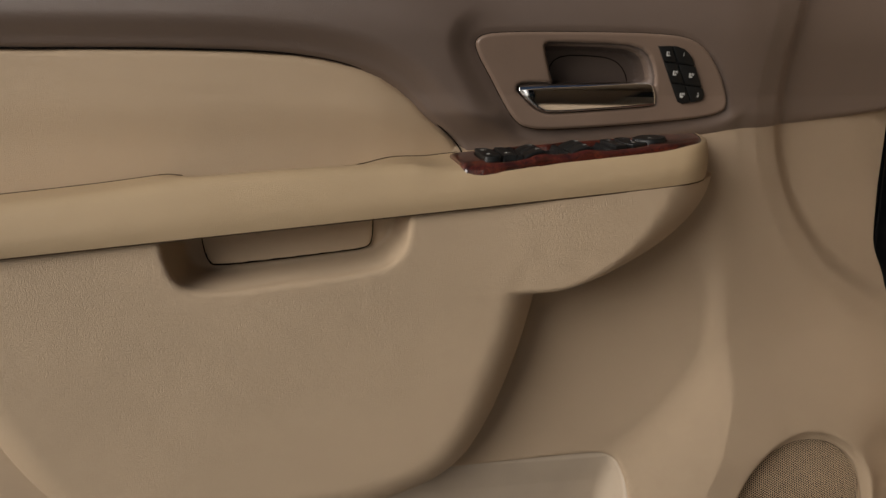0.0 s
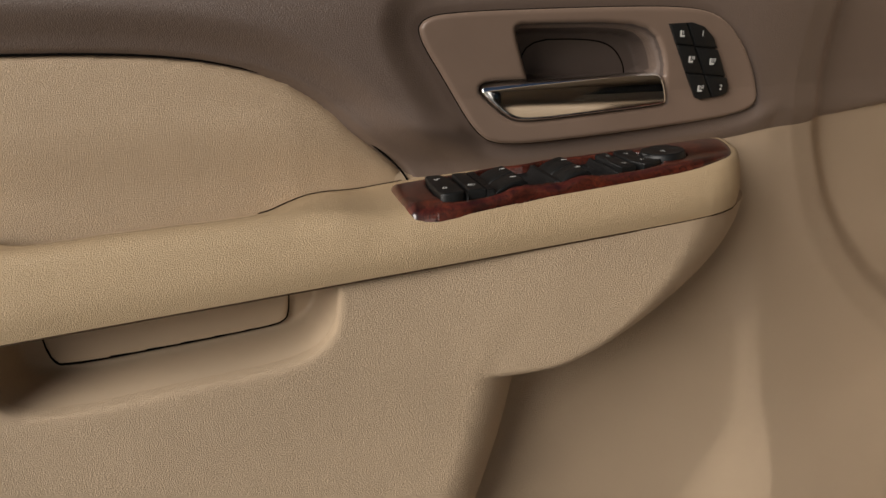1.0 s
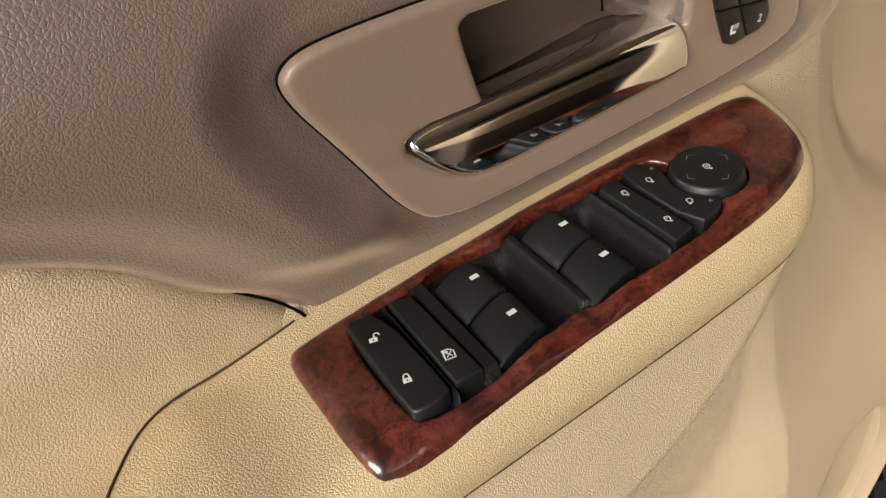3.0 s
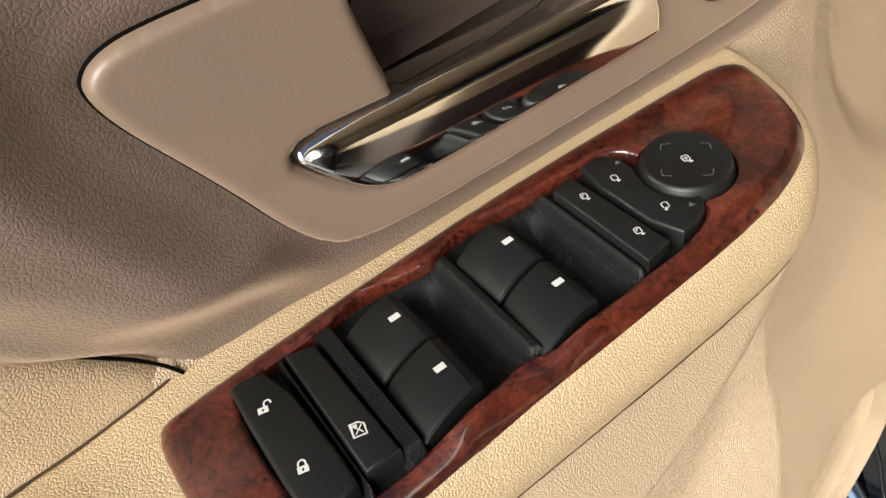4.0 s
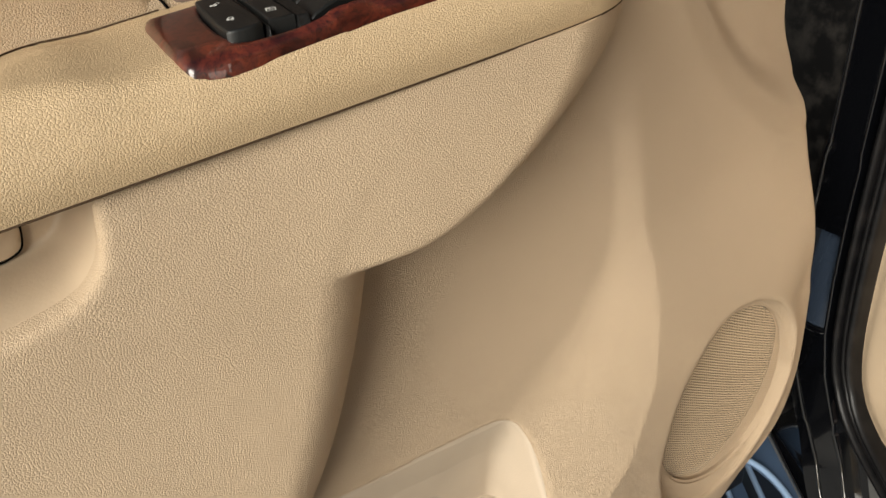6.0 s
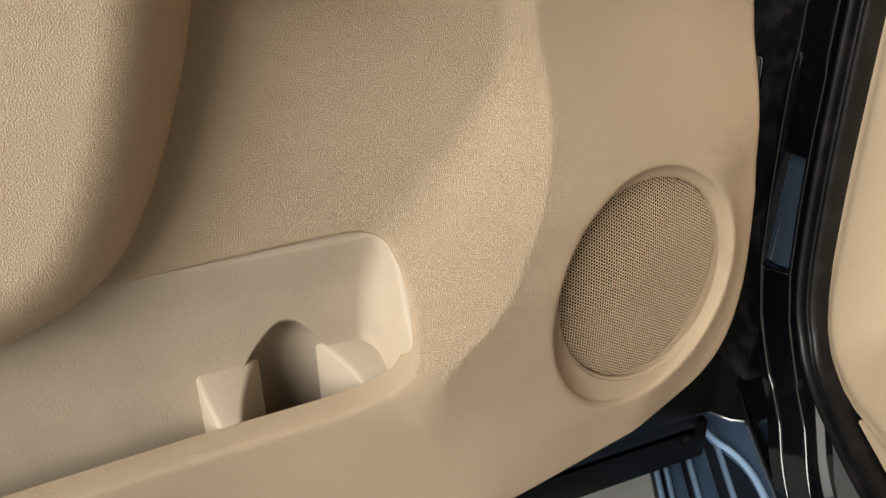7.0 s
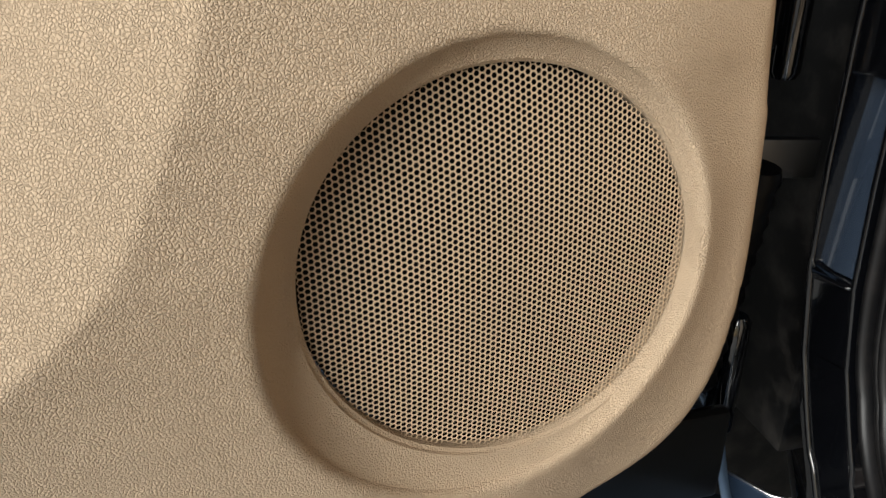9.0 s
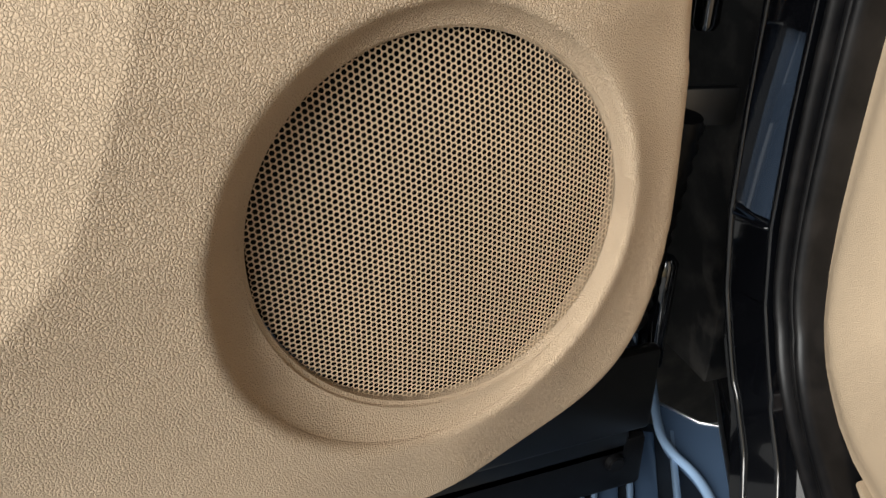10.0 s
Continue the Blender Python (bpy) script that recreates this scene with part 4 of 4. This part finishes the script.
SEAL = [(-0.046, 1.35), (-0.043, 0.95), (-0.041, 0.82), (-0.040, 0.70), (-0.042, 0.62), (-0.046, 0.568), (-0.055, 0.528), (-0.074, 0.499), (-0.106, 0.479), (-0.146, 0.465), (-0.19, 0.452), (-0.35, 0.425), (-1.5, 0.41)]
rib = [(0.009 * math.cos(radians(a)), -0.009 * math.sin(radians(a))) for a in range(0, 181, 20)]
side_loft("door_seal", SEAL, [(0.0125, 0.02)] + [(c * 0.5 + 0.0074, o * 0.8) for c, o in rib] + [(c * 0.42 - 0.0006, o * 0.6 + 0.002) for c, o in rib] + [(c * 0.5 - 0.0086, o * 0.9) for c, o in rib] + [(-0.0145, 0.02)], M_SEAL, "black ribbed rubber door seal", 60)
PILLAR = [(-0.003, 1.35), (-0.001, 0.95), (0.001, 0.82), (0.003, 0.72), (0.002, 0.64), (-0.002, 0.57), (-0.013, 0.515), (-0.035, 0.459), (-0.064, 0.402), (-0.085, 0.360), (-0.125, 0.325), (-0.2, 0.31), (-0.35, 0.305), (-1.5, 0.30)]


def pillar_profile(z):
    w = 0.0205 if 0.45 < z < 0.78 else 0.0185
    deep = 0.016 * float(sstep(z, 0.573, 0.577) * (1 - sstep(z, 0.690, 0.694)))
    lip = -0.0030 * math.exp(-((z - 0.570) / 0.002) ** 2)
    bead = [(0.0025 * math.cos(radians(a)), -0.0025 * math.sin(radians(a))) for a in range(0, 181, 30)]
    left = [(w - 0.001 + c, o) for c, o in bead]
    right = [(-w + 0.001 + c, o) for c, o in bead]
    return [(w + 0.004, 0.03)] + left + [(w - 0.0055, deep + lip), (-w + 0.0055, deep + lip)] + right + [(-w - 0.004, 0.03)]


def dense(curve, lo, hi):
    """The curve with more points between two heights."""
    out = []
    for (a, b), (c, d) in zip(curve, curve[1:]):
        n = 14 if min(b, d) < hi and max(b, d) > lo else 1
        out += [(a + (c - a) * k / n, b + (d - b) * k / n) for k in range(n)]
    return out + [curve[-1]]


side_loft("hinge_pillar", dense(PILLAR, 0.55, 0.72), pillar_profile, M_PAINT, "glossy black painted hinge pillar with a recessed panel", 40)
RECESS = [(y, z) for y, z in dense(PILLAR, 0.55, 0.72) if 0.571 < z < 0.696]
side_loft("pillar_panel", RECESS, lambda z: [(0.0165, 0.004 + 0.10 * (z - 0.572)), (0.0, 0.001 + 0.10 * (z - 0.572)), (-0.0165, -0.003 + 0.10 * (z - 0.572) + 0.006)], M_PANEL, "black recessed pillar panel with the sky's reflection in its colour", 60)
# flange between the pillar and the seal, and the dark channel behind the door's edge
side_loft("pillar_flange", [(y - 0.012, z) for y, z in PILLAR], [(0.03, 0.016), (-0.06, 0.016)], M_PAINT, "black painted inner flange")
part("fender_liner", moved(box_bm(0.03, 0.30, 0.88, 0.004), 0.845, 0.17, 0.85), M_LINER, door, "black inner fender liner")
part("fender_liner", moved(box_bm(0.30, 0.02, 0.90, 0.004), 0.83, 0.30, 0.85), M_LINER, door, "black inner fender liner")
part("fender_liner", moved(box_bm(0.60, 0.02, 0.56, 0.004), 0.90, 0.285, 0.34), M_LINER, door, "black inner fender liner")
part("fender", moved(box_bm(0.5, 1.2, 0.75, 0.05, 4), 1.38, 0.66, 0.85, -21.7), M_PAINT, door, "black painted front fender")


def lathe(name, prof, m, mat, label, seg=20):
    bm = bmesh.new()
    rings = [[bm.verts.new((r * math.cos(2 * math.pi * k / seg), r * math.sin(2 * math.pi * k / seg), h)) for k in range(seg)] for r, h in prof]
    for a, b in zip(rings, rings[1:]):
        for k in range(seg):
            bm.faces.new((a[k], a[(k + 1) % seg], b[(k + 1) % seg], b[k]))
    bm.faces.new(rings[0][::-1])
    bm.faces.new(rings[-1])
    bmesh.ops.recalc_face_normals(bm, faces=bm.faces)
    bm.transform(m)
    return part(name, bm, mat, door, label)


# hinge, its pin and bolts, the check strap and the wiring boot in the gap
for z in (0.735, 0.47):
    part("hinge_plate", moved(box_bm(0.055, 0.012, 0.075, 0.004), 0.775, 0.062, z, -20), M_PAINT, door, "black painted door hinge plate")
    lathe("hinge_pin", [(0.007, -0.05), (0.009, -0.046), (0.009, 0.046), (0.006, 0.05)], pose(0.795, 0.045, z), M_PAINT, "black painted hinge pin")
    for dz in (-0.02, 0.02):
        lathe("hinge_bolt", [(0.0085, -0.004), (0.0085, 0.002), (0.006, 0.0045), (0.002, 0.005)], pose(0.760, 0.057, z + dz, 90, 0, -20), M_STEEL, "dark steel hinge bolt", 6)
ridges = [(0.0125 + 0.0022 * (k % 2), -0.085 + 0.007 * k) for k in range(25)]
lathe("wiring_boot", ridges, pose(0.772, 0.035, 0.555, 6, 3), M_RUBBER, "black ribbed rubber wiring boot")
part("check_strap", moved(box_bm(0.10, 0.008, 0.026, 0.002), 0.775, 0.05, 0.635, -15), M_STEEL, door, "dark steel door check strap")
part("check_housing", moved(box_bm(0.03, 0.035, 0.06, 0.006), 0.745, 0.03, 0.637), M_RUBBER, door, "black door check housing")

# interior seen past the seal
INNER = [(-0.058, 1.35), (-0.055, 0.95), (-0.053, 0.82), (-0.052, 0.70), (-0.053, 0.60), (-0.057, 0.56), (-0.067, 0.529), (-0.086, 0.506), (-0.115, 0.491), (-0.138, 0.4855)]
kick = [(y + 0.004, z) for y, z in INNER] + [(-0.19, 0.486), (-0.42, 0.487), (-0.42, 1.35)]
sheet("kick_panel", lambda y, z: signed(y, z, np.array(kick)), (-0.43, -0.04, 0.46, 1.36), lambda y, z, d: 0.835 + 0.4 * np.minimum(0, y + 0.06) + 0.10 * sstep(d, 0.0, 0.30) - 0.006 * sstep(d, 0, 0.02), 0.004, M_KICK, door, "beige moulded plastic kick panel", place=side, skirt=0.02)
low = [(-0.136, 0.4842), (-0.160, 0.4775), (-0.20, 0.467), (-0.42, 0.435), (-0.42, 0.4848)]
sheet("sill_trim", lambda y, z: signed(y, z, np.array(low)), (-0.43, -0.10, 0.37, 0.50), lambda y, z, d: 0.832 + 0.4 * np.minimum(0, y + 0.06) + 0.06 * sstep(d, 0.0, 0.25), 0.004, M_KICK, door, "beige moulded plastic sill trim", place=side, skirt=0.02)
# car side out of view, added to keep light off the door's right
part("pillar_between_doors", moved(box_bm(0.10, 0.14, 1.45, 0.02, 3), 0.425, -1.20, 1.12, -21.7), M_PAINT, door, "unseen black pillar between the doors, added to block light")
part("rear_door", moved(box_bm(0.10, 1.15, 0.86, 0.04, 4), 0.185, -1.80, 0.80, -21.7), M_PAINT, door, "unseen closed rear door, added to block light")
part("rear_window", moved(box_bm(0.03, 1.10, 0.55, 0.01, 2), 0.215, -1.80, 1.51, -21.7), M_BLACK, door, "unseen dark pane over the rear door, added to block light")
# cabin, rear body and roof out of view, added to shade the opening
part("cabin_wall", moved(box_bm(0.05, 3.4, 0.80, 0.01), 1.95, -1.3, 0.80, -21.7), M_PLAIN, door, "unseen beige far door, added to close the cabin")
part("cabin_floor", moved(box_bm(1.3, 3.0, 0.05, 0.01), 1.25, -1.5, 0.40, -21.7), M_DARK, door, "dark carpeted cabin floor")
part("far_window", moved(box_bm(0.03, 3.4, 0.66, 0.01), 1.95, -1.3, 1.53, -21.7), M_BLACK, door, "unseen opaque panes that close the far side against light")
part("rear_quarter_panel", moved(box_bm(0.12, 1.35, 0.86, 0.04, 4), -0.275, -2.96, 0.86, -21.7), M_PAINT, door, "unseen black rear quarter panel, added to block light")
part("rear_quarter_window", moved(box_bm(0.03, 1.30, 0.55, 0.01, 2), -0.25, -2.96, 1.55, -21.7), M_BLACK, door, "unseen dark pane over the rear quarter, added to block light")
part("tailgate", moved(box_bm(1.75, 0.10, 1.45, 0.04, 4), 0.34, -3.95, 1.12, -21.7), M_PAINT, door, "unseen black tailgate, added to block light")
part("roof", moved(box_bm(1.62, 4.3, 0.06, 0.02), 0.93, -1.80, 1.88, -21.7), M_PLAIN, door, "unseen beige lined roof, added to block light")
part("dashboard", moved(box_bm(0.9, 0.35, 0.35, 0.08, 4), 1.42, 0.02, 1.0, -21.7), M_BROWN, door, "dark brown dashboard")

def front_seat():
    """Driver's seat behind the opening."""
    for name, size, place, lean in (("seat_cushion", (0.60, 0.60, 0.20), (0.55, -1.02, 0.89), 0), ("seat_backrest", (0.52, 0.16, 0.72), (0.55, -1.38, 1.25), -14), ("seat_base", (0.46, 0.48, 0.38), (0.55, -1.04, 0.61), 0)):
        bm = box_bm(*size, 0.05, 4)
        bm.transform(Matrix.Rotation(radians(lean), 4, "X"))
        bm.transform(Matrix.Translation((0.42, place[1], place[2])))
        bm.transform(pose(0.82, 0.0, 0.0, 0, 0, -21.7))
        part(name, bm, M_INSERT if name != "seat_base" else M_DARK, door, "beige leather driver seat" if name != "seat_base" else "")


front_seat()

# ---- running board ----
BOARD = Vector((0.862, 0.180, 0.262))
BOARD_ALONG = (ALONG - 0.13 * Vector((-ALONG.y, ALONG.x, 0))).normalized()
turn = math.degrees(math.atan2(BOARD_ALONG.y, BOARD_ALONG.x)) + 90
M_BOARD = pose(*BOARD, 0, 0, turn)


def on_board(u, v, w):
    """u: towards the car, v: back along it, w: up, from the board's front end."""
    return M_BOARD @ Vector((u, -v, w))


def board_part(name, sx, sy, sz, u, v, w, bevel, mat, label):
    bm = box_bm(sx, sy, sz, bevel)
    bm.transform(pose(u, -v, w))
    bm.transform(M_BOARD)
    return part(name, bm, mat, door, label)


board_part("running_board", 0.125, 1.7, 0.03, 0.026, 0.88, -0.022, 0.008, M_TREAD, "black plastic running board under the door opening")
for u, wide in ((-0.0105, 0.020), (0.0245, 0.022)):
    board_part("tread_strip", wide, 1.66, 0.006, u, 0.88, -0.0065, 0.002, M_STEP, "textured tread strip tinted with the sky's reflection")
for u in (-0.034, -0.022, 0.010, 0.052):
    board_part("tread_rib", 0.006, 1.66, 0.011, u, 0.88, -0.003, 0.0025, M_RIB, "pale tread rib tinted with the sky's reflection")
BEAD = [(0.036, -0.035), (0.037, 0.02), (0.040, 0.062), (0.050, 0.085), (0.068, 0.106), (0.080, 0.135), (0.087, 0.175), (0.0885, 0.3), (0.0885, 1.7)]
bead = chaikin(BEAD, 3, closed=False)
tube("board_bead", [on_board(u, v, 0.004) for u, v in bead], 0.0048, M_RIB, door, "rounded bead along the board, sky reflection in its pale colour", 10)
# smooth plate between the bead and the rocker, with a kinked front edge
front_edge = [(0.036, -0.035), (0.040, 0.012), (0.080, 0.036), (0.098, 0.038)]
plate = [(u, v) for u, v in bead if v > -0.034] + [(0.098, 1.7)] + front_edge[::-1]
bm = prism_bm(plate, -0.01, 0.002, 0.0)
bm.transform(Matrix(((1, 0, 0, 0), (0, -1, 0, 0), (0, 0, 1, 0), (0, 0, 0, 1))))
bmesh.ops.recalc_face_normals(bm, faces=bm.faces)
bm.transform(M_BOARD)
part("board_plate", bm, M_STEP, door, "smooth board plate tinted with the sky's reflection")
tube("board_front_edge", [on_board(u, v, 0.003) for u, v in front_edge], 0.0016, M_CHROME_DULL, door, "bright front edge of the board")
# glossy body side between the board and the hinge pillar, with a bright lip
LIP_U = 0.0955
# bright metal cord stands in for the white highlight on the flange's edge
tube("rocker_lip", [on_board(LIP_U, v, 0.016 + 0.012 * math.exp(-max(0, v) / 0.05)) for v in np.linspace(-0.012, 1.6, 60)], 0.0022, M_CHROME_DULL, door, "rocker panel lip in bright metal for its edge highlight")
inner = chaikin([(y + 0.026, z) for y, z in PILLAR], 3, closed=False)
inner = [p for p in inner if p[1] < 1.0 and p[0] > -1.3]
length = np.concatenate([[0], np.cumsum(np.hypot(*np.diff(np.array(inner), axis=0).T))])
outer = [on_board(LIP_U, -0.012, 0.016 + h) for h in np.linspace(0.72, 0.012, 30)] + [on_board(LIP_U, v, 0.015) for v in np.linspace(0.0, 1.3, 40)]
olen = np.concatenate([[0], np.cumsum([(q - p).length for p, q in zip(outer, outer[1:])])])
verts, faces, rows, cols = [], [], 90, 8
for i in range(rows):
    f = i / (rows - 1)
    y, z = (np.interp(f * length[-1], length, [p[k] for p in inner]) for k in (0, 1))
    start = Vector((float(body_x(y)) + 0.020, y, z))
    end = Vector([np.interp(f * olen[-1], olen, [p[k] for p in outer]) for k in (0, 1, 2)])
    for j in range(cols):
        g = j / (cols - 1)
        verts.append(start.lerp(end, g) + Vector((0.012, 0.004, 0)) * math.sin(math.pi * g))
for i in range(rows - 1):
    for j in range(cols - 1):
        faces.append((i * cols + j, i * cols + j + 1, (i + 1) * cols + j + 1, (i + 1) * cols + j))
mesh_object("rocker_panel", verts, faces, M_PAINT, door, "glossy black painted rocker and pillar side", 60)


def wheel(x, y):
    tyre = [(0.20, -0.12), (0.33, -0.125), (0.385, -0.10), (0.395, 0.0), (0.385, 0.10), (0.33, 0.125), (0.20, 0.12)]
    lathe("wheel", tyre, pose(x, y, 0.395, 0, 90, -21.7), M_RUBBER, "black rubber tyre under the fender", 40)


wheel(1.36, 0.66)
wheel(0.20, -2.30)

# ---- ground ----
sheet("ground", lambda x, y: np.maximum(np.abs(x), np.abs(y)) - 60.0, (-60, 60, -60, 60), lambda x, y, d: 0 * x, 2.0, M_GROUND, None, "grey concrete and gravel ground", place=flat_up)
tagged(bpy.data.objects["ground"], category="ground", kind="structure")
